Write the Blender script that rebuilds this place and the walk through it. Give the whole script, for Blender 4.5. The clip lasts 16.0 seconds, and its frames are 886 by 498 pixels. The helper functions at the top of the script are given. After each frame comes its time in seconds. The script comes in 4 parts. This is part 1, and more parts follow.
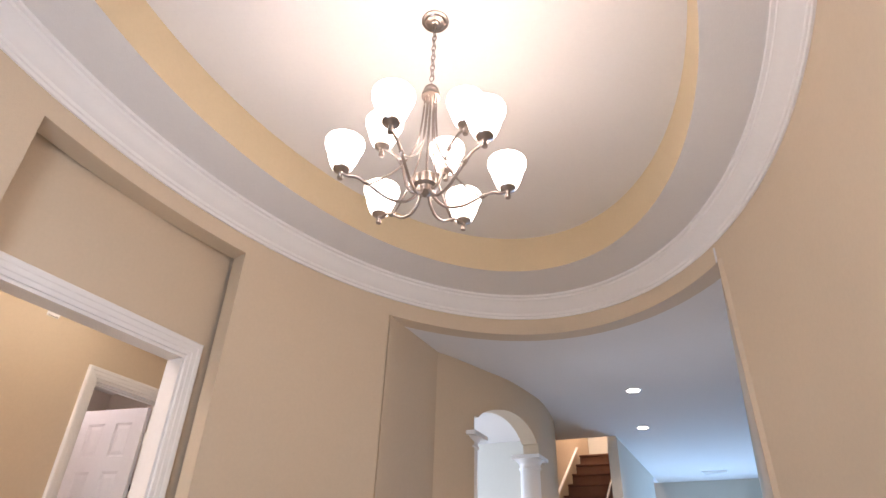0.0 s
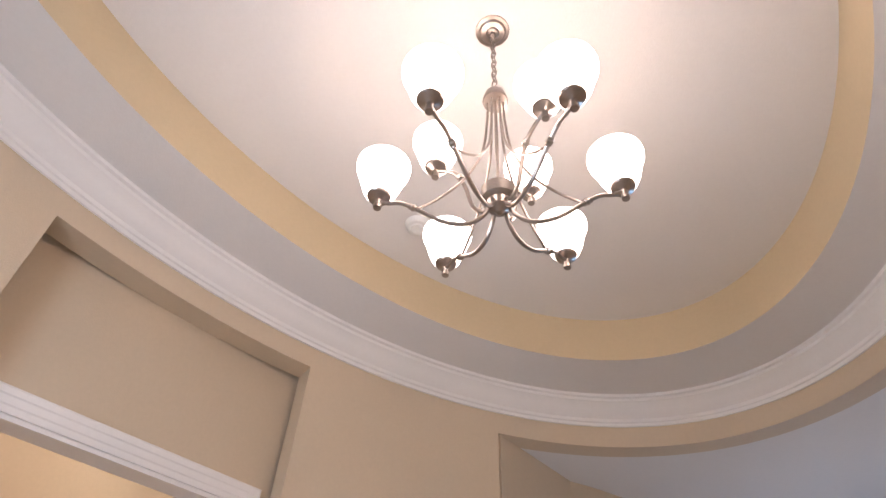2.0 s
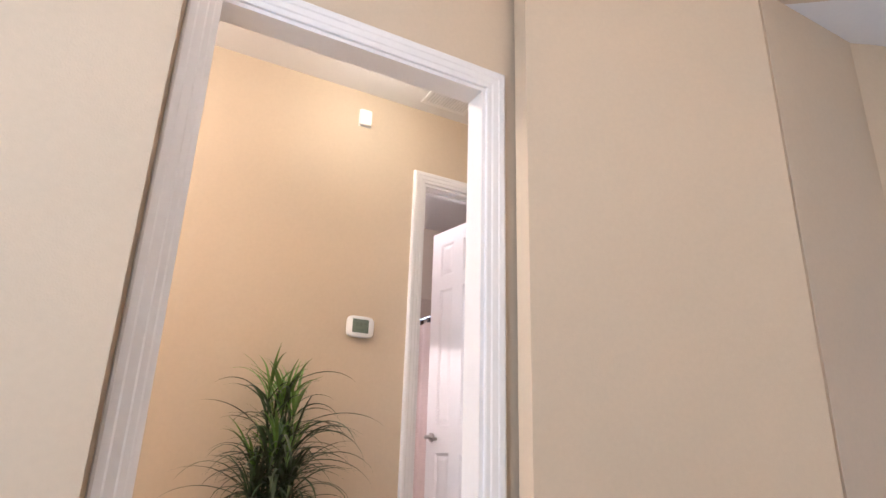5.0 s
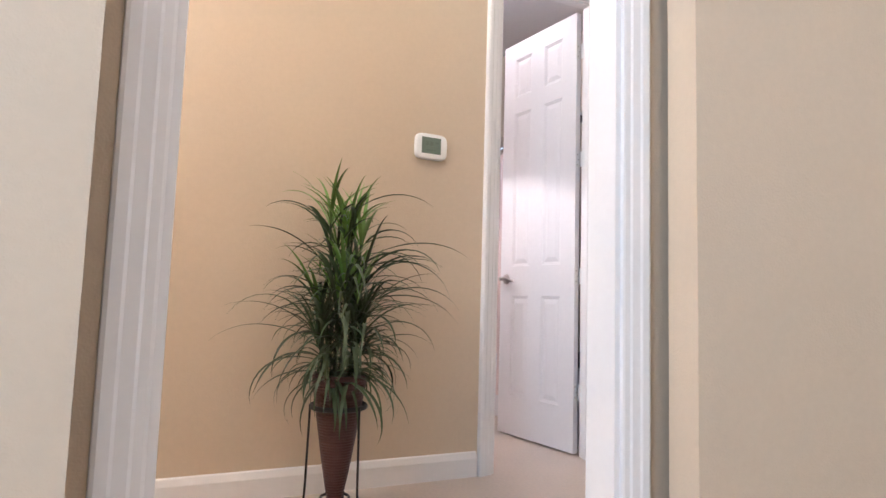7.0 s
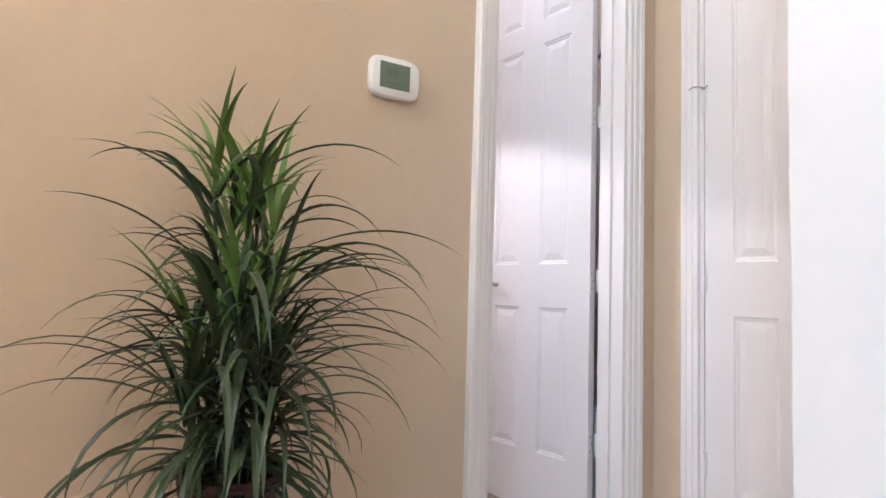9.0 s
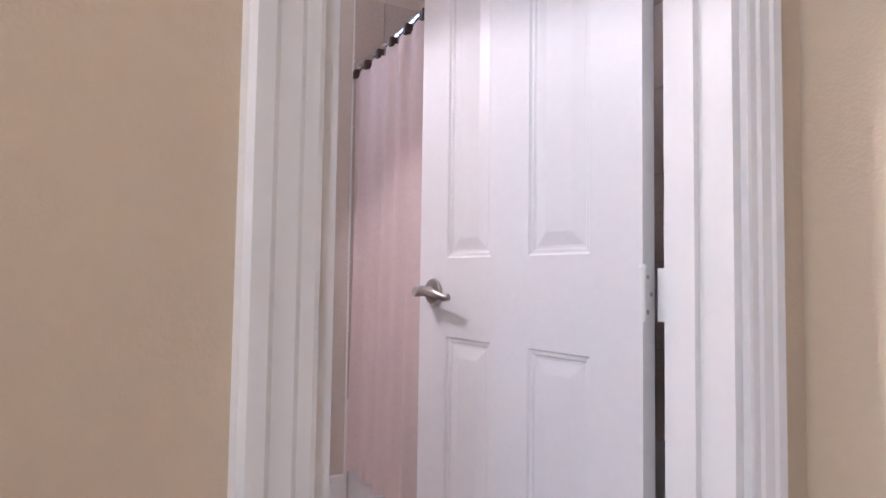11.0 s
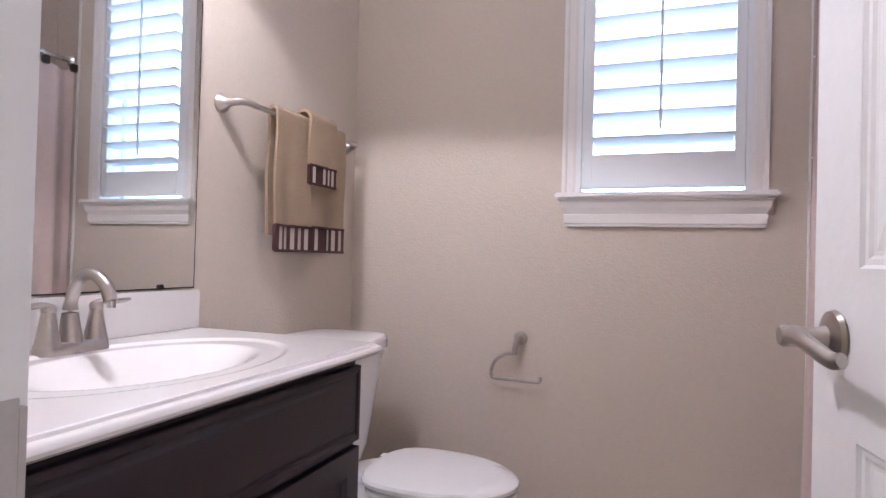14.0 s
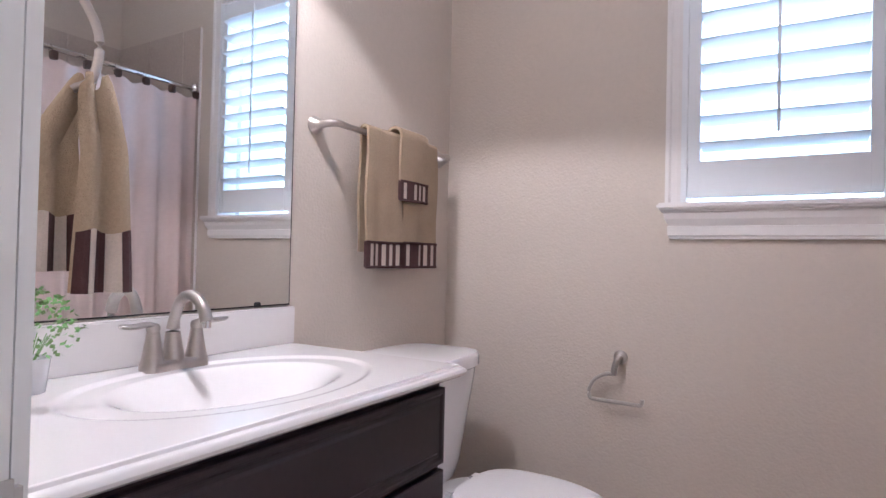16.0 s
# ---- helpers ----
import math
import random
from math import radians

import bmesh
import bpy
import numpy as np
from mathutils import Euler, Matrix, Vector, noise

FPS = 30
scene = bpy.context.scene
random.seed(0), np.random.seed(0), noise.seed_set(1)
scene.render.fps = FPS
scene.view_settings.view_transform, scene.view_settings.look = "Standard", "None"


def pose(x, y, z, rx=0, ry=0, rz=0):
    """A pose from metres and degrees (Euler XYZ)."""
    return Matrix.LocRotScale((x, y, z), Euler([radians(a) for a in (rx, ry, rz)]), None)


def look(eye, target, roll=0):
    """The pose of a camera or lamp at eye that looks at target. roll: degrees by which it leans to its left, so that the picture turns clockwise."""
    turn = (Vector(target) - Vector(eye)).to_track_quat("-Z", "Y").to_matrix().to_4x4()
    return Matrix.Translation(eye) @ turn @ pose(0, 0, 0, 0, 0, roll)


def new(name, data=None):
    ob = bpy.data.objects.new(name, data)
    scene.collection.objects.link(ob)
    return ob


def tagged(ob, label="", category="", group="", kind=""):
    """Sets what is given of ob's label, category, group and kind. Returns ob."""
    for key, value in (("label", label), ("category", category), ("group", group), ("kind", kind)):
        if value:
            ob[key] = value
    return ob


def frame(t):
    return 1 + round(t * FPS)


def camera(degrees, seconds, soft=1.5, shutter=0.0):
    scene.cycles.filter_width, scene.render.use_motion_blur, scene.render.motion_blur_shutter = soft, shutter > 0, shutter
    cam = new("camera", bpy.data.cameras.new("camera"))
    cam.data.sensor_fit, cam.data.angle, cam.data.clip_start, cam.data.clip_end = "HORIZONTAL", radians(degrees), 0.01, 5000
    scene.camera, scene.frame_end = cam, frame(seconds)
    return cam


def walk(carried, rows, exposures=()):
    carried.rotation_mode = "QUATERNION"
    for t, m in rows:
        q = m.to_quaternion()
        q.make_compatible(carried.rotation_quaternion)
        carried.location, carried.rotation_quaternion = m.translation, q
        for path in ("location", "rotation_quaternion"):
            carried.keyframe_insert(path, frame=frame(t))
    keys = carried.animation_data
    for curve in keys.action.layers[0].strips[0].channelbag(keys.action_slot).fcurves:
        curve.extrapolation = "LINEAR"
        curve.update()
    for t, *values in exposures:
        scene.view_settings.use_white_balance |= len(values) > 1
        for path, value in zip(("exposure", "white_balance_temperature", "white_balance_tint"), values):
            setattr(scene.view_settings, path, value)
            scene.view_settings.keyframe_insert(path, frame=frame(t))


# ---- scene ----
cam = camera(73.9, 16.0)
PATH = [
    (0, (0.428, -0.329, 1.283), (-0.359, 1.192, 2.315), 2.2),
    (0.5, (0.311, -0.1, 1.349), (-0.48, 1.345, 2.482), 2.4),
    (1, (0.224, 0.12, 1.418), (-0.588, 1.486, 2.632), 2.6),
    (1.5, (0.149, 0.345, 1.511), (-0.706, 1.572, 2.838), 3.0),
    (2, (0.086, 0.421, 1.491), (-0.871, 1.497, 2.88), 3.2),
    (2.5, (0.033, 0.44, 1.423), (-1.011, 1.42, 2.819), 3.0),
    (3, (-0.042, 0.435, 1.32), (-1.163, 1.397, 2.668), 3.0),
    (3.5, (-0.212, 0.468, 1.208), (-1.448, 1.477, 2.414), 2.9),
    (4, (-0.374, 0.491, 1.099), (-1.745, 1.526, 2.123), 2.5),
    (4.5, (-0.435, 0.537, 0.998), (-1.947, 1.548, 1.829), 2.3),
    (5, (-0.421, 0.663, 0.926), (-2.094, 1.554, 1.562), 1.8),
    (5.2, (-0.432, 0.73, 0.924), (-2.17, 1.549, 1.481), 2.1),
    (7.3, (-1.199, 0.78, 0.831), (-3.011, 1.61, 0.997), 1.7),
    (7.5, (-1.280, 0.802, 0.843), (-3.093, 1.622, 1.043), 1.8),
    (8, (-1.577, 0.858, 0.902), (-3.383, 1.7, 1.073), 2.5),
    (8.5, (-1.819, 0.917, 0.928), (-3.574, 1.862, 1.092), 2.2),
    (9, (-2.055, 1.109, 0.929), (-3.776, 2.117, 1.078), 1.8),
    (9.2, (-2.162, 1.191, 0.947), (-3.877, 2.212, 1.083), 1.7),
    (11.3, (-3.183, 2.182, 1.032), (-4.977, 3.064, 1.114), 0.3),
    (11.5, (-3.233, 2.249, 1.045), (-5.079, 3.014, 1.13), 0.4),
    (12, (-3.329, 2.401, 1.067), (-5.303, 2.714, 1.142), 0.5),
    (12.5, (-3.305, 2.509, 1.06), (-5.291, 2.284, 1.119), 1.5),
    (13, (-3.341, 2.564, 1.066), (-5.291, 2.118, 1.104), 1.6),
    (13.5, (-3.49, 2.577, 1.069), (-5.404, 1.998, 1.097), 1.6),
    (14, (-3.59, 2.546, 1.07), (-5.46, 1.837, 1.096), 1.5),
    (14.5, (-3.667, 2.515, 1.086), (-5.497, 1.708, 1.115), 1.4),
    (15, (-3.708, 2.529, 1.095), (-5.481, 1.605, 1.124), 1.4),
    (15.5, (-3.725, 2.557, 1.099), (-5.453, 1.551, 1.13), 1.3),
    (16, (-3.649, 2.578, 1.108), (-5.359, 1.542, 1.14), 1.3),
]
walk(cam, [(t, look(eye, target, roll)) for t, eye, target, roll in PATH], [(0, 0.1, 6550, 24), (1.5, -0.05, 6550, 25), (3, -0.1, 6350, 26), (3.5, 0.15, 6200, 25), (5, 0.58, 6050, 21), (7.5, 0.65, 5600, 16), (9, 0.6, 5500, 14), (11.5, 0.38, 5500, 21), (13, 0.45, 5500, 17), (16, 0.42, 5350, 13)])


# ---- world and light ----
world = bpy.data.worlds.new("sky")
scene.world = world
world.use_nodes = True
wn, wl = world.node_tree.nodes, world.node_tree.links
sky = wn.new("ShaderNodeTexSky")
sky.sky_type = "NISHITA"
sky.sun_disc = False
sky.sun_elevation, sky.sun_rotation = radians(50), radians(120)
wl.new(sky.outputs[0], wn["Background"].inputs[0])
wn["Background"].inputs[1].default_value = 0.15


def lamp(name, kind, energy, colour, m, size=0.1, size_y=0.0, spot=0.0, blend=0.3):
    d = bpy.data.lights.new(name, kind)
    d.energy, d.color = energy, colour
    if kind == "AREA":
        d.shape, d.size, d.size_y = "RECTANGLE", size, size_y or size
    elif kind == "SUN":
        d.angle = radians(size)
    else:
        d.shadow_soft_size = size
    if kind == "SPOT":
        d.spot_size, d.spot_blend = radians(spot), blend
    ob = new(name, d)
    ob.matrix_world = m
    return ob


WARM = (1.0, 0.84, 0.64)
DAY = (0.60, 0.80, 1.0)
lamp("sun", "SUN", 2.5, (1.0, 0.95, 0.88), look((0, 0, 10), (5.0, 2.5, 0)), 0.5)
# daylight in the bathroom window, the side room behind the columns and the far end of the hall
lamp("bath_window_light", "AREA", 34, DAY, look((-6.6, 2.52, 1.95), (-3.0, 2.52, 1.75)), 1.7, 1.9)
lamp("side_room_light", "AREA", 120, DAY, look((-5.0, 5.6, 1.8), (-1.5, 5.2, 1.6)), 2.0, 1.8)
lamp("far_window_light", "AREA", 240, (0.32, 0.62, 1.0), look((0.9, 10.3, 1.2), (0.2, 5.0, 2.4)), 3.0, 1.8)
lamp("entry_window_light", "AREA", 50, (0.66, 0.86, 1.0), look((-0.5, -0.9, 1.9), (-0.6, 2.0, 1.2)), 0.9, 1.8)
# lamp above the vanity mirror, one in the corridor ceiling, and added fills between
lamp("vanity_bulb", "SPOT", 42, (1.0, 0.88, 0.80), look((-4.44, 1.60, 2.20), (-4.46, 1.66, 0.7)), 0.04, 0, 128, 0.16)
# added fill under the bathroom ceiling, no fixture stands here
lamp("bath_fill", "POINT", 13, (1.0, 0.89, 0.84), pose(-4.5, 2.3, 2.9), 0.15)
# unseen lamp added high in the stairwell to brighten the steps
lamp("stairwell_fill", "POINT", 70, (1.0, 0.86, 0.7), pose(-1.55, 8.5, 4.9), 0.1)
lamp("corridor_bulb", "POINT", 7, (1.0, 0.99, 0.82), pose(-3.05, 1.75, 2.98), 0.1)
# extra light added out of view to lift the plant wall
lamp("corridor_fill", "POINT", 58, (1.0, 1.0, 0.92), pose(-2.9, -0.6, 2.8), 0.1)


# ---- materials ----
def material(name, base, rough=0.5, metal=0.0, var=0.06, scale=6.0, bump=0.0, bump_scale=120.0, emit=None, power=0.0, coat=0.0, random_hue=0.0):
    m = bpy.data.materials.new(name)
    m.use_nodes = True
    n, l = m.node_tree.nodes, m.node_tree.links
    b = n["Principled BSDF"]
    b.inputs["Roughness"].default_value, b.inputs["Metallic"].default_value = rough, metal
    b.inputs["Coat Weight"].default_value = coat
    tc = n.new("ShaderNodeTexCoord")
    co = tc.outputs["Object"]
    big, fine = n.new("ShaderNodeTexNoise"), n.new("ShaderNodeTexNoise")
    big.inputs["Scale"].default_value, fine.inputs["Scale"].default_value = scale * 0.25, scale * 8
    big.inputs["Detail"].default_value = 4
    l.new(co, big.inputs["Vector"]), l.new(co, fine.inputs["Vector"])
    add = n.new("ShaderNodeMath")
    add.operation = "ADD"
    l.new(big.outputs[0], add.inputs[0]), l.new(fine.outputs[0], add.inputs[1])
    rng = n.new("ShaderNodeMapRange")
    rng.inputs[1].default_value, rng.inputs[2].default_value = 0.6, 1.4
    rng.inputs[3].default_value, rng.inputs[4].default_value = 1 - var, 1 + var
    l.new(add.outputs[0], rng.inputs[0])
    hsv = n.new("ShaderNodeHueSaturation")
    hsv.inputs["Color"].default_value = (*base, 1)
    l.new(rng.outputs[0], hsv.inputs["Value"])
    if random_hue:
        info = n.new("ShaderNodeNewGeometry")
        r2 = n.new("ShaderNodeMapRange")
        r2.inputs[3].default_value, r2.inputs[4].default_value = 0.5 - random_hue, 0.5 + random_hue
        l.new(info.outputs["Random Per Island"], r2.inputs[0])
        l.new(r2.outputs[0], hsv.inputs["Hue"])
        mul = n.new("ShaderNodeMath")
        mul.operation = "MULTIPLY_ADD"
        mul.inputs[1].default_value, mul.inputs[2].default_value = 0.9, 0.55
        l.new(info.outputs["Random Per Island"], mul.inputs[0])
        m3 = n.new("ShaderNodeMath")
        m3.operation = "MULTIPLY"
        l.new(mul.outputs[0], m3.inputs[0]), l.new(rng.outputs[0], m3.inputs[1])
        l.new(m3.outputs[0], hsv.inputs["Value"])
    l.new(hsv.outputs[0], b.inputs["Base Color"])
    if bump:
        bn, bp = n.new("ShaderNodeTexNoise"), n.new("ShaderNodeBump")
        bn.inputs["Scale"].default_value, bn.inputs["Detail"].default_value = bump_scale, 3
        bp.inputs["Strength"].default_value, bp.inputs["Distance"].default_value = bump, 0.004
        l.new(co, bn.inputs["Vector"])
        l.new(bn.outputs[0], bp.inputs["Height"]), l.new(bp.outputs[0], b.inputs["Normal"])
    if emit:
        b.inputs["Emission Color"].default_value, b.inputs["Emission Strength"].default_value = (*emit, 1), power
    return m


PAINT = material("tan_wall_paint", (0.61, 0.487, 0.352), 0.75, var=0.03, bump=0.25, bump_scale=160)
BAND = material("yellow_band_paint", (0.64, 0.51, 0.33), 0.75, var=0.03, bump=0.25, bump_scale=160)
# same wall paint, with the bathroom's pinkish-grey light cast put into its colour
BATHTINT = material("wall_paint_bath_cast", (0.60, 0.525, 0.45), 0.7, var=0.03, bump=0.5, bump_scale=110)
CEIL = material("flat_ceiling_paint", (0.74, 0.71, 0.69), 0.9, var=0.02, bump=0.3, bump_scale=140)
TRIM = material("white_trim_paint", (0.80, 0.77, 0.75), 0.35, var=0.02)
DOORP = material("white_door_paint", (0.80, 0.78, 0.78), 0.38, var=0.02, bump=0.12, bump_scale=60)
NICKEL = material("brushed_nickel", (0.47, 0.43, 0.40), 0.32, 1.0, var=0.06, scale=20)
LAMPMETAL = material("chandelier_nickel", (0.36, 0.31, 0.28), 0.28, 1.0, var=0.08, scale=20)
CHROME = material("chrome", (0.75, 0.75, 0.76), 0.08, 1.0, var=0.02)
GLOW = material("lit_frosted_glass", (0.9, 0.88, 0.84), 0.4, var=0.01, emit=(1.0, 0.87, 0.73), power=10.5)
CANGLOW = material("lit_downlight", (0.9, 0.9, 0.9), 0.5, var=0.01, emit=(1.0, 0.93, 0.85), power=18.0)
CERAMIC = material("white_ceramic", (0.82, 0.81, 0.82), 0.12, var=0.01, coat=0.4)
MARBLE = material("cultured_marble", (0.80, 0.77, 0.76), 0.10, var=0.015, coat=0.5)
ESPRESSO = material("espresso_wood", (0.017, 0.009, 0.014), 0.45, var=0.25, scale=9, coat=0.08)
FLOORM = material("beige_floor_tile", (0.56, 0.46, 0.38), 0.3, var=0.10, scale=8)
GROUT = material("grout", (0.36, 0.30, 0.25), 0.9, var=0.08)
TOWEL = material("tan_terry", (0.40, 0.30, 0.20), 0.95, var=0.15, scale=30, bump=1.0, bump_scale=420)
BROWN = material("dark_brown_weave", (0.060, 0.022, 0.022), 0.9, var=0.2, scale=30, bump=0.8, bump_scale=420)
CREAM = material("cream_weave", (0.58, 0.49, 0.42), 0.9, var=0.1, scale=30, bump=0.8, bump_scale=420)
CURTAIN = material("pale_pink_cloth", (0.66, 0.53, 0.50), 0.85, var=0.04, bump=0.4, bump_scale=300)
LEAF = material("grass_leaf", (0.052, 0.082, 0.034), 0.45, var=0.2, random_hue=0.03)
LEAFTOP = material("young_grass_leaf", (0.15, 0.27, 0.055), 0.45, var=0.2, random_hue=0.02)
HERB = material("herb_leaf", (0.20, 0.36, 0.12), 0.5, var=0.2, random_hue=0.03)
BASKET = material("dark_red_rattan", (0.060, 0.016, 0.013), 0.5, var=0.4, scale=40, bump=0.6, bump_scale=200)
IRON = material("dark_iron", (0.03, 0.028, 0.03), 0.45, 0.6, var=0.2)
PLASTIC = material("white_plastic", (0.80, 0.79, 0.77), 0.35, var=0.01)
LCD = material("grey_green_screen", (0.16, 0.20, 0.16), 0.15, var=0.03)
HOLESHADE = material("painted_hole_shade", (0.05, 0.045, 0.05), 0.8)
TILE = material("beige_wall_tile", (0.50, 0.42, 0.36), 0.35, var=0.10, scale=10)
CARPET = material("brown_carpet", (0.17, 0.085, 0.055), 0.95, var=0.15, scale=40, bump=0.8, bump_scale=500)
WOOD = material("dark_stair_rail_wood", (0.06, 0.03, 0.022), 0.4, var=0.2)
LOUVER = material("white_louver_paint", (0.80, 0.82, 0.84), 0.4, var=0.01)
SKYGLOW = material("bright_overcast_outdoors", (0.8, 0.9, 1.0), 0.9, var=0.02, emit=(0.72, 0.90, 1.0), power=1.6)
ROOMP = material("pale_room_paint", (0.62, 0.60, 0.54), 0.8, var=0.03)

mirror_mat = bpy.data.materials.new("mirror_silver")
mirror_mat.use_nodes = True
mb = mirror_mat.node_tree.nodes["Principled BSDF"]
mb.inputs["Base Color"].default_value, mb.inputs["Metallic"].default_value, mb.inputs["Roughness"].default_value = (0.86, 0.88, 0.88, 1), 1.0, 0.01


# ---- mesh helpers ----
def part(name, bm, mat, parent=None, label="", smooth=False):
    me = bpy.data.meshes.new(name)
    bmesh.ops.recalc_face_normals(bm, faces=bm.faces)
    if smooth:
        for f in bm.faces:
            f.smooth = True
        for e in bm.edges:
            if len(e.link_faces) != 2 or e.calc_face_angle(0) > 0.6:
                e.smooth = False
    bm.to_mesh(me)
    bm.free()
    me.materials.append(mat)
    ob = new(name, me)
    if parent is not None:
        ob.parent = parent
    if label:
        ob["label"] = label
    return ob


def thing(name, label, category, group="", m=None):
    ob = new(name)
    ob.empty_display_size = 0.05
    if m is not None:
        ob.matrix_world = m
    return tagged(ob, label, category, group)


def box(bm, x0, x1, y0, y1, z0, z1, bevel=0.0):
    vs = [bm.verts.new((x, y, z)) for x in (x0, x1) for y in (y0, y1) for z in (z0, z1)]
    fs = [bm.faces.new([vs[i] for i in q]) for q in ((0, 1, 3, 2), (4, 6, 7, 5), (0, 4, 5, 1), (2, 3, 7, 6), (0, 2, 6, 4), (1, 5, 7, 3))]
    if bevel:
        es = list({e for f in fs for e in f.edges})
        bmesh.ops.bevel(bm, geom=es, offset=bevel, segments=2, affect="EDGES")
    return bm


def boxes(*specs, bevel=0.0):
    bm = bmesh.new()
    for s in specs:
        box(bm, *s, bevel=bevel)
    return bm


def lathe(bm, prof, m=Matrix(), n=24):
    rings = []
    for r, z in prof:
        if r < 1e-5:
            rings.append([bm.verts.new(m @ Vector((0, 0, z)))])
        else:
            rings.append([bm.verts.new(m @ Vector((r * math.cos(2 * math.pi * i / n), r * math.sin(2 * math.pi * i / n), z))) for i in range(n)])
    for a, b in zip(rings, rings[1:]):
        for i in range(n):
            j = (i + 1) % n
            if len(a) == 1 and len(b) == 1:
                continue
            if len(a) == 1:
                bm.faces.new((a[0], b[j], b[i]))
            elif len(b) == 1:
                bm.faces.new((a[i], a[j], b[0]))
            else:
                bm.faces.new((a[i], a[j], b[j], b[i]))
    return bm


def smooth_path(pts, k=8):
    """Catmull-Rom points through pts."""
    p = [Vector(q) for q in pts]
    p = [2 * p[0] - p[1]] + p + [2 * p[-1] - p[-2]]
    out = []
    for i in range(1, len(p) - 2):
        for s in range(k):
            t = s / k
            out.append(0.5 * ((2 * p[i]) + (p[i + 1] - p[i - 1]) * t + (2 * p[i - 1] - 5 * p[i] + 4 * p[i + 1] - p[i + 2]) * t * t + (3 * p[i] - p[i - 1] - 3 * p[i + 1] + p[i + 2]) * t ** 3))
    return out + [p[-2]]


def tube(bm, pts, r, n=10, flat=1.0):
    """A round bar along pts; r a number or one per point."""
    pts = [Vector(q) for q in pts]
    rs = [r] * len(pts) if isinstance(r, (int, float)) else r
    up = Vector((0, 0, 1))
    rings = []
    for i, q in enumerate(pts):
        d = (pts[min(i + 1, len(pts) - 1)] - pts[max(i - 1, 0)]).normalized()
        s = d.cross(up)
        s = s.normalized() if s.length > 1e-3 else Vector((1, 0, 0))
        u = s.cross(d)
        rings.append([bm.verts.new(q + rs[i] * (math.cos(2 * math.pi * k / n) * s + flat * math.sin(2 * math.pi * k / n) * u)) for k in range(n)])
    for a, b in zip(rings, rings[1:]):
        for k in range(n):
            bm.faces.new((a[k], a[(k + 1) % n], b[(k + 1) % n], b[k]))
    bm.faces.new(rings[0][::-1]), bm.faces.new(rings[-1])
    return bm


def strip(bm, rows, closed=False):
    """Quads between rows of points."""
    vr = [[bm.verts.new(p) for p in r] for r in rows]
    for a, b in zip(vr, vr[1:] + (vr[:1] if closed else [])):
        for i in range(len(a) - 1):
            bm.faces.new((a[i], a[i + 1], b[i + 1], b[i]))
    return vr


CASE = [(0.0, 0.0), (0.0, 0.012), (0.006, 0.014), (0.022, 0.014), (0.028, 0.018), (0.052, 0.019), (0.058, 0.023), (0.078, 0.024), (0.086, 0.020), (0.09, 0.0)]


def casing(name, s0, s1, zt, place, w=0.09, zb=0.0):
    """Mitred moulding round an opening; place(s, z, proud) gives the point."""
    bm = bmesh.new()
    k = w / 0.09
    rows = []
    for sgn_s, base_s, top in ((-1, s0, 0), (-1, s0, 1), (1, s1, 1), (1, s1, 0)):
        rows.append([place(base_s + sgn_s * u * k, (zt + u * k) if top else zb, v) for u, v in CASE])
    vr = strip(bm, rows)
    bm.faces.new(vr[0]), bm.faces.new(vr[-1])
    return tagged(part(name, bm, TRIM), "white painted moulded casing round the opening", "trim", kind="structure")


def jambs(name, x0, x1, y0, y1, zt, axis, stop=None, far=None):
    """Lining boards of an opening through a wall; axis is the way across the opening."""
    t = 0.018
    if axis == "y":
        far = x0 if far is None else far
        sp = [(x0, x1, y0, y0 + t, 0, zt - t), (far, x1, y1 - t, y1, 0, zt - t), (far, x1, y0, y1, zt - t, zt)]
        if stop:
            a, b = stop
            sp += [(a, b, y0 + t, y0 + t + 0.012, 0, zt - t), (a, b, y1 - t - 0.012, y1 - t, 0, zt - t), (a, b, y0 + t, y1 - t, zt - t - 0.012, zt - t)]
    else:
        sp = [(x0, x0 + t, y0, y1, 0, zt - t), (x1 - t, x1, y0, y1, 0, zt - t), (x0, x1, y0, y1, zt - t, zt)]
    return tagged(part(name, boxes(*sp), TRIM), "white painted door lining", "door frame", kind="structure")


def structure(ob, label, category):
    return tagged(ob, label, category, kind="structure")


# ---- plan ----
CX, CY, EA, EB = -0.605, 1.33, 1.615, 2.57      # oval foyer
HC = 3.135                                      # corridor and hall ceiling
XN0, XN1 = -2.475, -2.355                       # wall between foyer niche and corridor
NY0, NY1 = 0.638, 1.98                           # niche
OY0, OY1, OZ = 0.737, 1.885, 2.458               # cased opening
OZB = 2.590                                      # bathroom and closet doorways
XP = -3.660                                      # corridor's plant wall
XB = -3.790                                      # its bathroom face, vanity side of the doorway
XH = -3.790                                      # the same, hinge and tub side
XV = -3.802                                      # end of the vanity
BY0, BY1 = 2.226, 2.875                            # bathroom doorway
YC = 3.03                                        # closet wall
XW = -5.73                                       # bathroom window wall
YM = 1.336                                       # mirror wall
YT = 2.96                                        # front of the tub alcove
YE = 3.76


def oval(th, k=0.0):
    return CX + (EA + k) * math.cos(th), CY + (EB + k) * math.sin(th)


def oval_angle(x, y):
    return math.atan2((y - CY) / EB, (x - CX) / EA)


# floor
structure(part("floor", boxes((-7.0, 4.0, -2.6, 14.0, -0.1, 0.0)), FLOORM), "beige stone tile floor", "floor")

# foyer wall: an oval shell cut by the niche and the hall opening
th_n0, th_n1 = oval_angle(-2.187, NY1) % (2 * math.pi), oval_angle(-2.147, NY0) % (2 * math.pi)
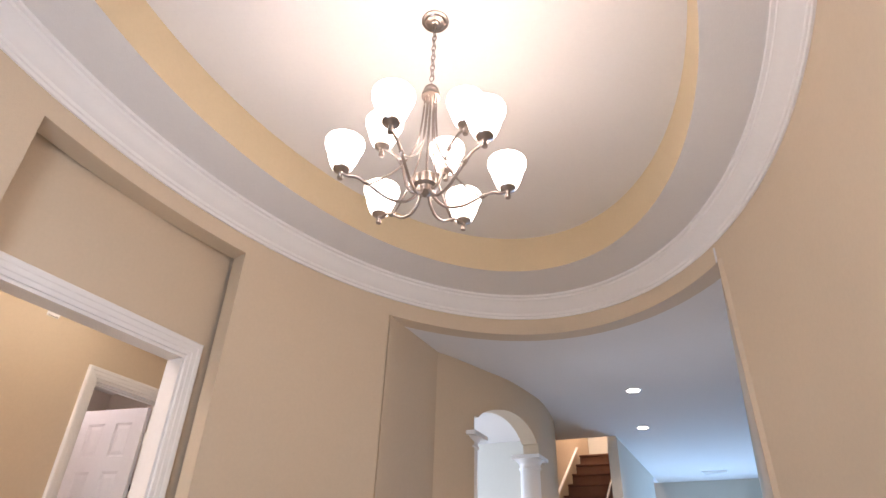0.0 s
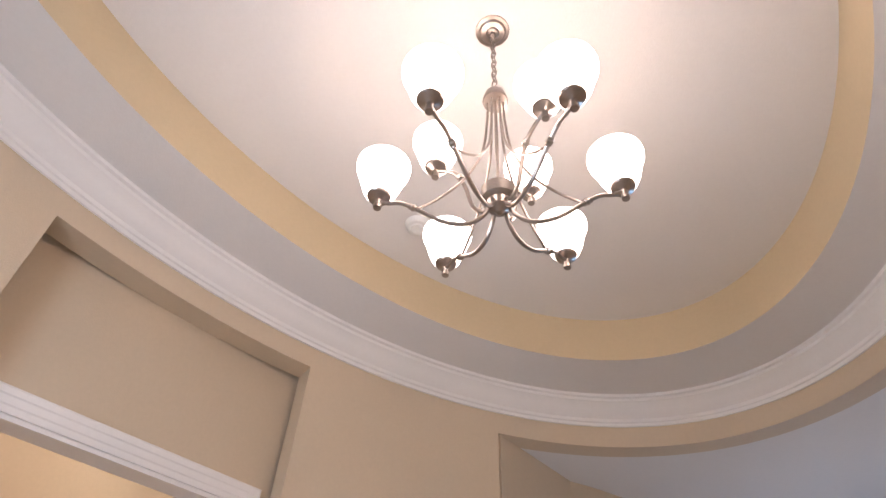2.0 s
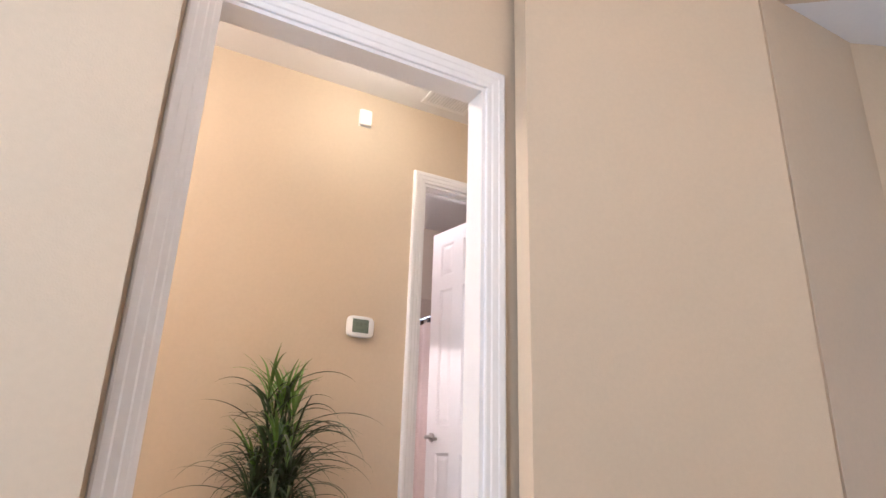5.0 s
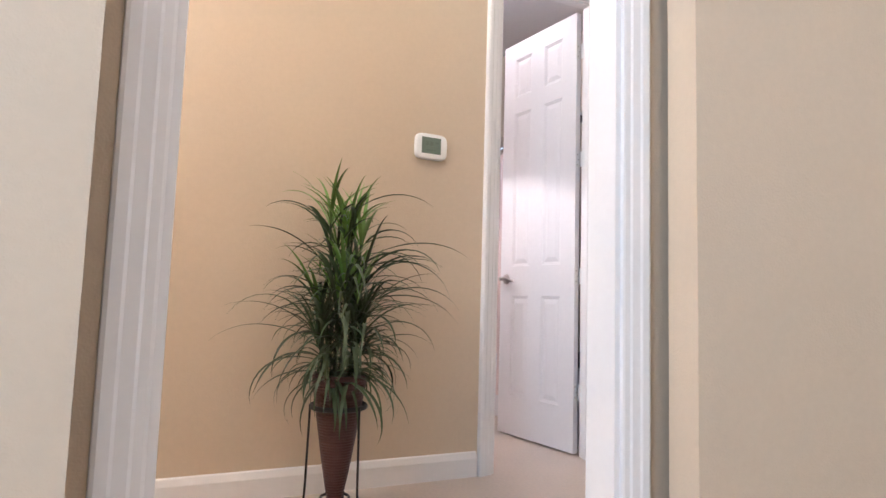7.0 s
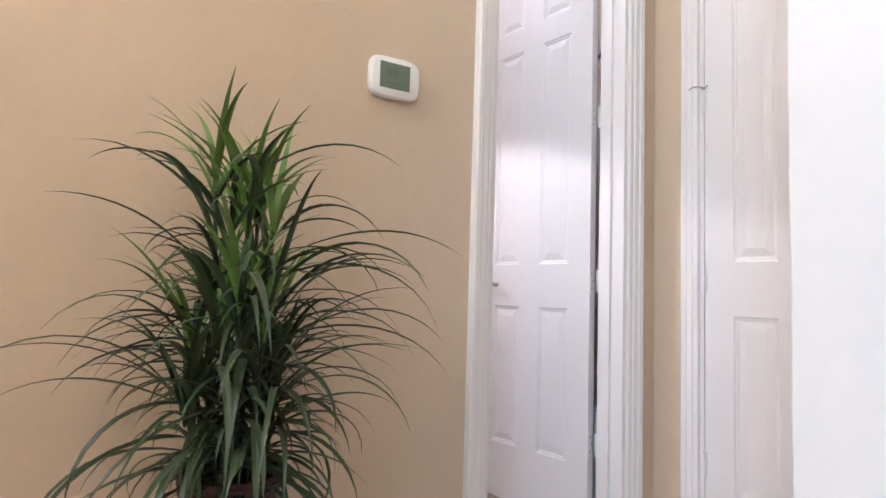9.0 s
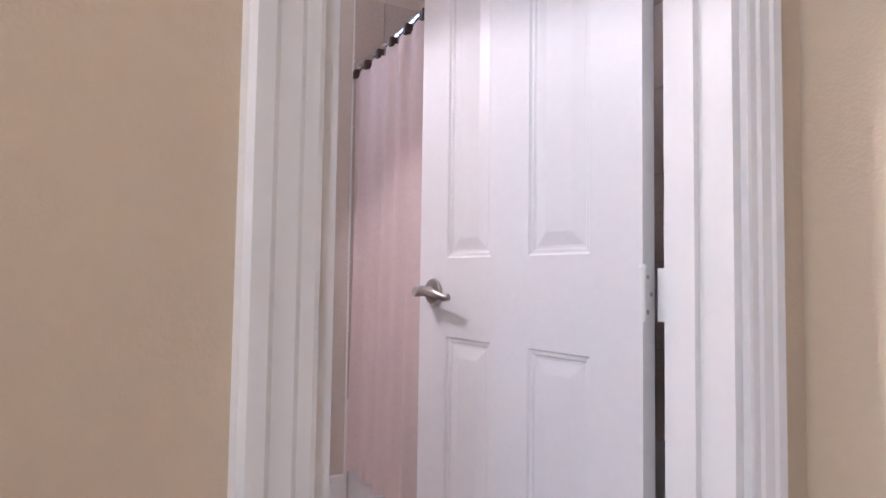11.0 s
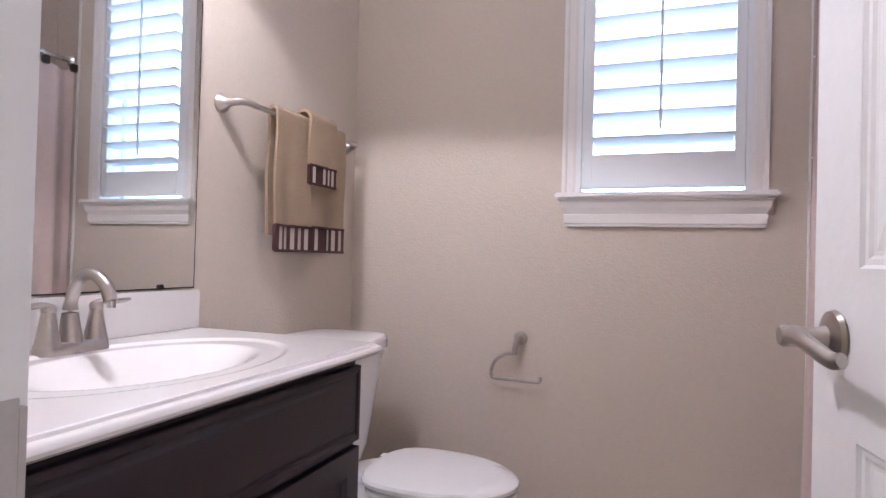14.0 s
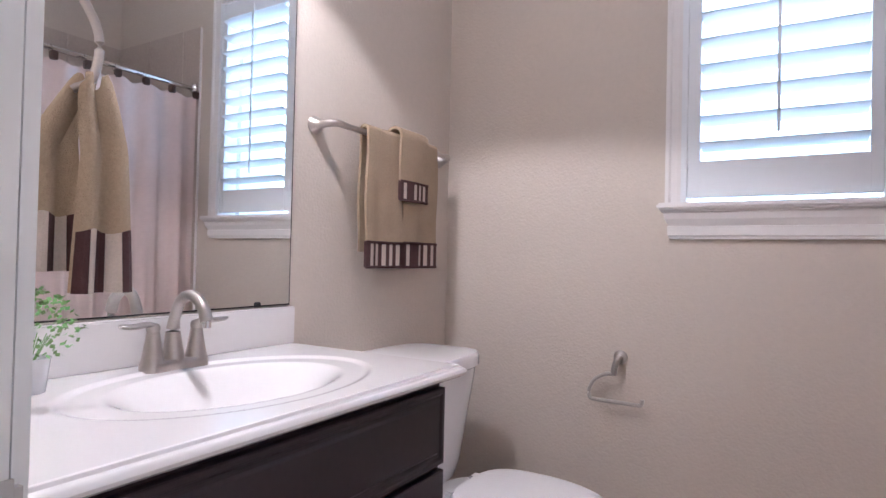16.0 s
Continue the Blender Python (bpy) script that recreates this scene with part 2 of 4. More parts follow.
th_h0, th_h1 = oval_angle(0.473, 3.125) % (2 * math.pi), oval_angle(-1.796, 3.124) % (2 * math.pi)
ZW = 3.46
bm = bmesh.new()


def shell(a0, a1, z0, z1, k=0.135, n=24):
    ths = [a0 + (a1 - a0) * i / n for i in range(n + 1)]
    rows = []
    for th in ths:
        (x, y), (u, v) = oval(th), oval(th, k)
        rows.append([(x, y, z0), (x, y, z1), (u, v, z1), (u, v, z0), (x, y, z0)])
    vr = strip(bm, rows)
    bm.faces.new(vr[0][:4]), bm.faces.new(vr[-1][:4])


shell(th_h1, th_n0, 0, ZW)
shell(th_n0, th_n1, 3.15, ZW)
shell(th_n1, th_h0 + 2 * math.pi, 0, ZW, n=64)
shell(th_h0, th_h1, HC, ZW, n=40)
structure(part("wall_foyer", bm, PAINT, smooth=True), "tan painted curved foyer wall", "wall")

# crown moulding along the oval
CROWN = [(0.0, 3.262), (0.012, 3.262), (0.014, 3.280), (0.022, 3.286), (0.024, 3.304), (0.040, 3.318), (0.068, 3.345), (0.092, 3.380), (0.100, 3.386), (0.102, 3.402), (0.118, 3.408), (0.120, 3.425), (0.0, 3.425)]
bm = bmesh.new()
rows = []
for i in range(128):
    th = 2 * math.pi * i / 128
    rows.append([(*oval(th, -u), z) for u, z in CROWN])
strip(bm, rows, closed=True)
structure(part("crown_molding", bm, TRIM, smooth=True), "white painted crown moulding round the oval", "trim")

# tray ceiling: soffit ring, upright band, raised oval
ZS, ZT, IA, IB, TCX = 3.424, 3.71, 1.205, 2.05, -0.585
bm = bmesh.new()
rows = []
for i in range(128):
    th = 2 * math.pi * i / 128
    c, s = math.cos(th), math.sin(th)
    rows.append([(CX + (EA + 0.3) * c, CY + (EB + 0.3) * s, ZS + 0.1), (CX + (EA + 0.3) * c, CY + (EB + 0.3) * s, ZS), (TCX + IA * c, CY + IB * s, ZS), (TCX + (IA + 0.02) * c, CY + (IB + 0.02) * s, ZS + 0.004)])
strip(bm, rows, closed=True)
structure(part("ceiling_soffit", bm, CEIL, smooth=True), "off-white ceiling ring below the tray", "ceiling")
bm = bmesh.new()
rows = []
for i in range(128):
    th = 2 * math.pi * i / 128
    c, s = math.cos(th), math.sin(th)
    rows.append([(TCX + (IA + 0.05) * c, CY + (IB + 0.05) * s, ZS + 0.006), (TCX + (IA + 0.001) * c, CY + (IB + 0.001) * s, ZS + 0.001), (TCX + (IA + 0.001) * c, CY + (IB + 0.001) * s, ZT + 0.02), (TCX + (IA + 0.05) * c, CY + (IB + 0.05) * s, ZT + 0.02)])
strip(bm, rows, closed=True)
structure(part("ceiling_tray_band", bm, BAND, smooth=True), "yellow painted upright band of the tray ceiling", "ceiling")
structure(part("ceiling_tray", boxes((CX - 2.2, CX + 2.2, CY - 3, CY + 3, ZT, ZT + 0.1)), CEIL), "off-white raised oval ceiling", "ceiling")


def wall_y(name, x0, x1, y0, y1, z1, mat, hole=None, label="tan painted wall"):
    """A wall that runs along y, with one opening (ya, yb, za, zb)."""
    sp = []
    if hole:
        ya, yb, za, zb = hole
        sp = [(x0, x1, y0, ya, 0, z1), (x0, x1, yb, y1, 0, z1), (x0, x1, ya, yb, zb, z1)]
        if za > 0:
            sp.append((x0, x1, ya, yb, 0, za))
    else:
        sp = [(x0, x1, y0, y1, 0, z1)]
    return structure(part(name, boxes(*sp), mat), label, "wall")


def wall_x(name, x0, x1, y0, y1, z1, mat, hole=None, label="tan painted wall"):
    sp = [(x0, x1, y0, y1, 0, z1)]
    if hole:
        xa, xb, za, zb = hole
        sp = [(x0, xa, y0, y1, 0, z1), (xb, x1, y0, y1, 0, z1), (xa, xb, y0, y1, zb, z1)]
    return structure(part(name, boxes(*sp), mat), label, "wall")


wall_y("wall_niche", XN0, XN1, -1.4, YC, HC + 0.08, PAINT, (OY0 - 0.004, OY1 + 0.004, 0, OZ + 0.004), "tan wall with a tall cased opening")
# corridor wall in two skins: tan towards the corridor, the tinted copy towards the bathroom
wall_y("wall_corridor", XP - 0.06, XP, -1.4, YC + 0.12, HC, PAINT, (BY0 - 0.004, BY1 + 0.004, 0, OZB + 0.004), "tan painted corridor wall with a doorway")
structure(part("wall_bath_east", boxes((XB, XP - 0.063, YM - 0.3, BY0 - 0.004, 0, HC), (XH, XP - 0.063, BY0 - 0.004, BY1 + 0.004, OZB + 0.004, HC), (XH, XP - 0.063, BY1 + 0.004, YE, 0, HC)), BATHTINT), "beige painted bathroom wall with a doorway", "wall")
CLX0, CLX1 = -3.452, -2.756
wall_x("wall_closet", XP, XN1, YC, YC + 0.12, HC, PAINT, (CLX0 - 0.004, CLX1 + 0.004, 0, OZB + 0.004), "tan painted wall round the closet door")
wall_x("wall_corridor_end", XP, XN0, -1.5, -1.4, HC, PAINT)
structure(part("ceiling_corridor", boxes((XP, XN0, -1.4, YC, HC, HC + 0.1)), CEIL), "flat white corridor ceiling", "ceiling")

# bathroom shell
WY0, WY1, WZ0, WZ1 = 2.238, 2.80, 1.308, 2.47
wall_y("wall_window", XW - 0.14, XW, YM, YE + 0.1, HC, BATHTINT, (WY0, WY1, WZ0, WZ1), "beige painted bathroom wall with a shuttered window")
wall_x("wall_tub", XW, XH, YE, YE + 0.1, HC, BATHTINT, None, "beige painted wall above the tub tiles")
structure(part("ceiling_bath", boxes((XW, XH, YM - 0.2, YE, HC, HC + 0.1)), CEIL), "flat white bathroom ceiling", "ceiling")

# hall beyond the foyer
HXL, HXR = -1.782, 0.490
wall_y("wall_hall_east", HXR + 0.01, HXR + 0.13, 3.16, 10.6, HC, PAINT)
wall_y("wall_hall_west", HXL - 0.12, HXL, 3.125, 3.92, HC, PAINT)
bm = bmesh.new()
rows = []
for i in range(41):
    th = th_h0 + (th_h1 - th_h0) * i / 40
    x, y = oval(th, 0.1352)
    rows.append([(x, y, HC), (x, 7.25, HC), (x, 7.25, HC + 0.1), (x, y, HC + 0.1)])
strip(bm, rows)
box(bm, -5.4, HXL + 0.02, 3.95, 7.25, HC + 0.002, HC + 0.1)
box(bm, HXR, 3.6, 3.2, 7.25, HC + 0.002, HC + 0.1)
box(bm, -1.0, 3.6, 7.25, 10.7, HC, HC + 0.1)
structure(part("ceiling_hall", bm, CEIL), "flat white hall ceiling", "ceiling")
wall_x("wall_hall_far", -5.4, 3.6, 10.6, 10.7, HC, ROOMP)
wall_x("wall_entry", -2.4, 1.2, -1.35, -1.25, HC + 0.4, PAINT)

# ---- doors, casings and jambs ----
casing("trim_niche", OY0, OY1, OZ, lambda a, z, v: (XN1 + v, a, z), 0.095)
casing("trim_niche_back", OY0, OY1, OZ, lambda a, z, v: (XN0 - v, a, z), 0.095)
jambs("door_frame_niche", XN0, XN1, OY0, OY1, OZ, "y")
casing("trim_bath_door", BY0, BY1, OZB, lambda a, z, v: (XP + v, a, z), 0.077)
structure(part("trim_bath_door_back", boxes((XB - 0.013, XB - 0.0005, BY0 - 0.075, BY0 + 0.012, 0, OZB), bevel=0.003), TRIM), "white painted door casing", "trim")
jambs("door_frame_bath", XB, XP, BY0, BY1, OZB, "y", stop=(XH + 0.04, XH + 0.07), far=XH)
casing("trim_closet", CLX0, CLX1, OZB, lambda a, z, v: (a, YC - v, z), 0.070)
jambs("door_frame_closet", CLX0, CLX1, YC, YC + 0.12, OZB, "x")


def baseboard(name, pts, side):
    """Skirting along a line of points; side is the way it stands proud."""
    prof = [(0, 0), (0.014, 0), (0.014, 0.085), (0.010, 0.098), (0.006, 0.112), (0, 0.118)]
    bm = bmesh.new()
    vr = strip(bm, [[(x + side[0] * u, y + side[1] * u, z) for u, z in prof] for x, y in pts])
    bm.faces.new(vr[0]), bm.faces.new(vr[-1])
    return structure(part(name, bm, TRIM), "white painted skirting board", "baseboard")


baseboard("baseboard_plant_wall", [(XP, -1.4), (XP, BY0 - 0.083)], (1, 0))
baseboard("baseboard_niche_back", [(XN0, -1.4), (XN0, OY0 - 0.095)], (-1, 0))
baseboard("baseboard_niche_back_short", [(XN0, OY1 + 0.095), (XN0, YC)], (-1, 0))
baseboard("baseboard_corner", [(XP, BY1 + 0.083), (XP, YC)], (1, 0))
baseboard("baseboard_closet", [(XP + 0.014, YC), (CLX0 - 0.070, YC)], (0, -1))
baseboard("baseboard_bath", [(XW, YM), (XW, YT)], (1, 0))
bm = bmesh.new()
for a0, a1, n in ((th_h1, th_n0, 16), (th_n1, th_h0 + 2 * math.pi, 60)):
    rows = []
    for i in range(n + 1):
        th = a0 + (a1 - a0) * i / n
        rows.append([(*oval(th, -u), z) for u, z in ((0, 0), (0.014, 0), (0.014, 0.095), (0.006, 0.112), (0, 0.118))])
    strip(bm, rows)
structure(part("baseboard_foyer", bm, TRIM), "white painted curved skirting board", "baseboard")


def panel_door(name, w, h, label, m, lever_side, hinge_z, kind="structure"):
    """A six-panel door: hinge edge at the origin, leaf along +x, its show face towards -y."""
    root = new(name)
    root.matrix_world = m
    tagged(root, label, "door", kind=kind)
    t = 0.035
    st, mid = 0.112, 0.116
    cols = [(st, (w - mid) / 2), ((w + mid) / 2, w - st)]
    rowz = [(0.245, 0.868), (1.057, 2.060), (2.170, h - 0.115)]
    bm = boxes((0.002, w - 0.002, 0.008, t - 0.008, 0.002, h - 0.002))
    xs = [0] + [c for p in cols for c in p] + [w]
    for i in (0, 2, 4):
        box(bm, xs[i], xs[i + 1], 0, t, 0, h)
    zs = [0] + [c for p in rowz for c in p] + [h]
    for a, b in cols:
        for i in (0, 2, 4, 6):
            box(bm, a, b, 0, t, zs[i], zs[i + 1])
    part("leaf", bm, DOORP, root)
    for a, b in cols:
        for c, d in rowz:
            bm = bmesh.new()
            for face, sg in ((0.0, 1), (t, -1)):
                rings = []
                for ins, dep in ((0.0, 0.0005), (0.004, 0.004), (0.010, 0.0045), (0.014, 0.0075), (0.019, 0.0078), (0.044, 0.0022), (0.046, 0.0018)):
                    y = face + sg * dep
                    rings.append([bm.verts.new(p) for p in ((a + ins, y, c + ins), (b - ins, y, c + ins), (b - ins, y, d - ins), (a + ins, y, d - ins))])
                for p, q in zip(rings, rings[1:]):
                    for k in range(4):
                        bm.faces.new((p[k], p[(k + 1) % 4], q[(k + 1) % 4], q[k]))
                bm.faces.new(rings[-1])
            part("panel", bm, DOORP, root)
    lx = w - 0.063
    handle = None
    for sg, y0 in ((-1, 0.0), (1, t)):
        bm = bmesh.new()
        mm = pose(lx, y0, 0.975, 90 if sg < 0 else -90)
        lathe(bm, [(0, 0), (0.031, 0), (0.033, 0.003), (0.031, 0.008), (0.024, 0.011), (0.014, 0.013), (0.012, 0.020), (0.0115, 0.038), (0.013, 0.046), (0.013, 0.058), (0.010, 0.062), (0, 0.0625)], mm, 28)
        pts = smooth_path([(lx, y0 + sg * 0.052, 0.975), (lx - 0.03, y0 + sg * 0.054, 0.979), (lx - 0.065, y0 + sg * 0.052, 0.972), (lx - 0.098, y0 + sg * 0.046, 0.963), (lx - 0.112, y0 + sg * 0.042, 0.965)], 5)
        tube(bm, pts, [0.0095 - 0.003 * i / len(pts) for i in range(len(pts))], 10, 1.25)
        part("lever_handle", bm, NICKEL, root, "brushed nickel lever handle with a round rose", smooth=True)
    for z in hinge_z:
        bm = boxes((-0.0015, 0.0005, 0.003, t - 0.003, z - 0.045, z + 0.045))
        hinge = part("hinge", bm, PLASTIC, root, "white painted butt hinge")
        bm = bmesh.new()
        yk = t + 0.004
        for k in range(3):
            lathe(bm, [(0, -0.0145), (0.0055, -0.0145), (0.0055, 0.0145), (0, 0.0145)], pose(-0.003, yk, z + (k - 1) * 0.030), 10)
        lathe(bm, [(0, 0), (0.007, 0), (0.005, 0.006), (0, 0.008)], pose(-0.003, yk, z + 0.045), 10)
        part("knuckle", bm, PLASTIC, hinge, smooth=True)
        bm = bmesh.new()
        for dz in (-0.03, 0.0, 0.03):
            lathe(bm, [(0, 0.0008), (0.004, 0.0006), (0.0045, 0)], pose(-0.0016, t / 2 + 0.005 * (1 if dz else -1), z + dz, 0, -90, 0), 8)
        part("screw", bm, NICKEL, hinge)
    return root


HZ = [0.335, 0.985, 1.662, 2.31]
pin = Vector((-3.819, 2.866, 0.012))
panel_door("door_bath", 0.654, 2.545, "white six-panel bathroom door standing open", pose(*pin, 0, 0, 189.5), 1, HZ)
# fixed hinge leaves on the jamb
for z in HZ:
    bm = boxes((XH - 0.012, XH + 0.033, BY1 - 0.0205, BY1 - 0.018, z + 0.012 - 0.045, z + 0.012 + 0.045))
    tagged(part("hinge_leaf", bm, PLASTIC), "white painted hinge leaf on the door jamb", "hinge", "hinge leaves of the bathroom door")
closet = panel_door("door_closet", CLX1 - CLX0 - 0.042, 2.545, "white six-panel closet door, shut", pose(CLX0 + 0.021, YC + 0.002, 0.012), 1, [])
for z in HZ:
    bm = bmesh.new()
    for k in range(3):
        lathe(bm, [(0, -0.0145), (0.0055, -0.0145), (0.0055, 0.0145), (0, 0.0145)], pose(CLX0 + 0.019, YC - 0.004, z + 0.012 + (k - 1) * 0.030), 10)
    box(bm, CLX0 + 0.019, CLX0 + 0.030, YC - 0.0005, YC + 0.0015, z - 0.033, z + 0.057)
    hinge = part("hinge", bm, PLASTIC, closet, "white painted hinge knuckle", smooth=True)
    hinge.matrix_parent_inverse = closet.matrix_basis.inverted()
# hinge-pin stop on the closet door
bm = bmesh.new()
zs = HZ[2] + 0.064
tube(bm, smooth_path([(CLX0 + 0.019, YC - 0.004, zs), (CLX0 + 0.012, YC - 0.02, zs + 0.004), (CLX0 - 0.002, YC - 0.035, zs + 0.003), (CLX0 - 0.016, YC - 0.042, zs - 0.006)], 5), 0.003, 8)
tube(bm, [(CLX0 + 0.019, YC - 0.004, zs), (CLX0 + 0.045, YC - 0.016, zs)], 0.003, 8)
lathe(bm, [(0, -0.004), (0.007, -0.004), (0.007, 0.004), (0, 0.004)], pose(CLX0 + 0.019, YC - 0.004, zs), 10)
tagged(part("door_stop", bm, NICKEL, smooth=True), "small metal hinge-pin door stop", "door stop")

# strike plate on the bathroom jamb
sp = thing("strike_plate", "brushed nickel strike plate on the white door jamb", "strike plate", m=pose(XB + 0.020, BY0 + 0.0182, 0.965))
bm = boxes((-0.022, 0.016, 0, 0.0016, -0.029, 0.029), bevel=0.0005)
box(bm, -0.026, -0.022, -0.004, 0.0014, -0.024, 0.024)
part("plate", bm, NICKEL, sp)
# no hole is cut: a near-black patch paints the shade inside it
part("latch_hole_shade", boxes((-0.010, 0.008, 0.0014, 0.0020, -0.013, 0.013)), HOLESHADE, sp, "dark patch painted as the shade inside the latch hole")
for dz in (-0.021, 0.021):
    bm = bmesh.new()
    lathe(bm, [(0.0045, 0), (0.004, 0.001), (0, 0.0012)], pose(-0.001, 0.0016, dz, -90), 12)
    part("screw", bm, IRON, sp)

# ---- chandelier ----
CHM = Matrix.Translation((-0.510, 1.310, 3.71))
ch = thing("chandelier", "brushed nickel nine-light chandelier with lit frosted glass shades", "chandelier")
lean = Vector((0.0, 0.0, -1.036))


def hang(d, off=(0, 0, 0)):
    """A point d metres down the stem, moved by off."""
    return Vector((-0.510, 1.310, 3.71)) + lean * (d / 1.036) + Vector(off)


AX = Vector((0, 0, 1)).rotation_difference(-lean).to_matrix().to_4x4()


def hang_m(d):
    return Matrix.Translation(hang(d)) @ AX


bm = bmesh.new()
lathe(bm, [(0, -0.040), (0.010, -0.040), (0.012, -0.028), (0.022, -0.024), (0.026, -0.016), (0.045, -0.013), (0.052, -0.006), (0.064, -0.004), (0.066, 0.0)], Matrix.Translation((-0.510, 1.310, 3.71)), 32)
part("canopy", bm, LAMPMETAL, ch, smooth=True)
# chain
for i in range(11):
    bm = bmesh.new()
    ring = []
    for k in range(13):
        a = 2 * math.pi * k / 12
        ring.append(hang_m(0.055 + i * 0.0335) @ (Matrix.Rotation(radians(90 * (i % 2)), 4, "Z") @ Vector((0.010 * math.cos(a), 0, 0.022 * math.sin(a)))))
    tube(bm, ring, 0.0026, 6)
    part("chain_link", bm, LAMPMETAL, ch, smooth=True)
bm = bmesh.new()
lathe(bm, [(0, 0.075), (0.008, 0.074), (0.012, 0.064), (0.010, 0.056), (0.028, 0.050), (0.034, 0.040), (0.034, 0.026), (0.030, 0.022), (0.040, 0.016), (0.042, 0.000), (0.040, -0.006), (0, -0.006)], hang_m(0.505), 32)
part("top_cap", bm, LAMPMETAL, ch, smooth=True)
bm = bmesh.new()
lathe(bm, [(0, 0.03), (0.044, 0.03), (0.050, 0.024), (0.050, -0.018), (0.044, -0.024), (0.036, -0.028), (0.030, -0.050), (0.016, -0.055), (0.008, -0.065), (0, -0.066)], hang_m(0.985), 32)
part("hub", bm, LAMPMETAL, ch, smooth=True)
bm = bmesh.new()
tube(bm, [hang(0.51), hang(0.97)], 0.0055, 10)
part("stem", bm, LAMPMETAL, ch, smooth=True)

SHADE = [(0.026, 0.006), (0.034, 0.004), (0.041, 0.016), (0.052, 0.042), (0.060, 0.068), (0.064, 0.088), (0.069, 0.097), (0.0745, 0.110), (0.0765, 0.124), (0.0755, 0.134), (0.0725, 0.135), (0.073, 0.122), (0.070, 0.109), (0.064, 0.098), (0.060, 0.088), (0.056, 0.068), (0.048, 0.042), (0.037, 0.018), (0.030, 0.010)]


def light_arm(angle, r, d_cup, low):
    """One arm with its cup, shade and decorative upper rod."""
    ca, sa = math.cos(radians(angle)), math.sin(radians(angle))
    q = lambda rr, d: hang_m(d) @ Vector((rr * ca, rr * sa, 0))
    bm = bmesh.new()
    if low:
        pts = smooth_path([q(0.022, 1.0), q(0.04, 1.055), q(0.085, 1.088), q(0.15, 1.076), q(0.215, 1.030), q(0.27, 0.995), q(r - 0.03, 0.992), q(r, d_cup + 0.012)], 6)
    else:
        pts = smooth_path([q(0.022, 1.0), q(0.045, 1.03), q(0.075, 1.00), q(0.095, 0.92), q(0.12, 0.85), q(r - 0.04, 0.815), q(r, d_cup + 0.012)], 6)
    tube(bm, pts, 0.0062, 10)
    arm = part("arm", bm, LAMPMETAL, ch, smooth=True)
    bm = bmesh.new()
    p0, p1 = pts[len(pts) * 5 // 8], pts[len(pts) * 5 // 8 + 1]
    mm = Matrix.Translation(p0) @ (p1 - p0).to_track_quat("Z", "Y").to_matrix().to_4x4()
    lathe(bm, [(0.006, -0.012), (0.010, -0.011), (0.008, -0.006), (0.0115, 0), (0.008, 0.006), (0.010, 0.011), (0.006, 0.012)], mm, 14)
    part("arm_knuckle", bm, LAMPMETAL, arm, smooth=True)
    m = hang_m(d_cup) @ Matrix.Translation((r * ca, r * sa, 0))
    bm = bmesh.new()
    lathe(bm, [(0, -0.046), (0.011, -0.045), (0.012, -0.036), (0.008, -0.034), (0.010, -0.028), (0.0075, -0.024), (0.010, -0.014), (0.018, -0.008), (0.032, -0.002), (0.036, 0.006), (0.034, 0.012), (0.030, 0.008), (0, 0.006)], m, 24)
    part("cup", bm, LAMPMETAL, ch, smooth=True)
    bm = bmesh.new()
    lathe(bm, SHADE, m @ Matrix.Scale(1.06, 4), 28)
    part("shade", bm, GLOW, ch, "lit frosted glass shade", smooth=True)
    if low:
        bm = bmesh.new()
        pts = smooth_path([q(0.026, 0.515), q(0.028, 0.62), q(0.045, 0.78), q(0.095, 0.90), q(0.16, 0.975), q(0.22, 1.02)], 6)
        tube(bm, pts, 0.0042, 8)
        part("upper_rod", bm, LAMPMETAL, ch, smooth=True)


for a in (214, 155, 88, 35, -23, -84):
    light_arm(a, 0.338, 0.965, True)
for a in (-12, 93, 200):
    light_arm(a, 0.195, 0.785, False)

# smoke detector on the raised ceiling
sd = thing("smoke_detector", "round white plastic smoke detector on the ceiling", "smoke detector", m=pose(-1.431, 1.918, ZT, 180))
bm = bmesh.new()
lathe(bm, [(0, 0.036), (0.030, 0.036), (0.034, 0.033), (0.036, 0.030), (0.052, 0.028), (0.060, 0.020), (0.064, 0.006), (0.066, 0.0)], n=32)
part("housing", bm, PLASTIC, sd, smooth=True)
bm = bmesh.new()
lathe(bm, [(0, 0.0385), (0.008, 0.038), (0.010, 0.036)], pose(0.016, 0, 0), 14)
part("test_button", bm, PLASTIC, sd)

# ---- corridor things ----
th = thing("thermostat", "white plastic thermostat with a grey-green screen on the wall", "thermostat", m=pose(XP, 1.850, 1.573) @ Matrix.Scale(1.07, 4))
bm = bmesh.new()
out = []
for k in range(40):
    a = 2 * math.pi * k / 40
    c, s_ = math.cos(a), math.sin(a)
    e = 5.0
    rr = (abs(c) ** e + abs(s_) ** e) ** (-1 / e)
    out.append((rr * c, rr * s_))
rings = [[(x, 0.078 * u * f, 0.059 * w * f) for u, w in out] for x, f in ((0.0, 0.97), (0.006, 1.0), (0.016, 1.0), (0.023, 0.95), (0.025, 0.90))]
vr = strip(bm, [r + r[:1] for r in rings])
bm.faces.new([v for v in vr[-1][:-1]])
bmesh.ops.remove_doubles(bm, verts=bm.verts, dist=1e-6)
part("housing", bm, PLASTIC, th, smooth=True)
part("screen", boxes((0.0245, 0.0262, -0.049, 0.044, -0.034, 0.040), bevel=0.0006), LCD, th, "grey-green display")
bm = bmesh.new()
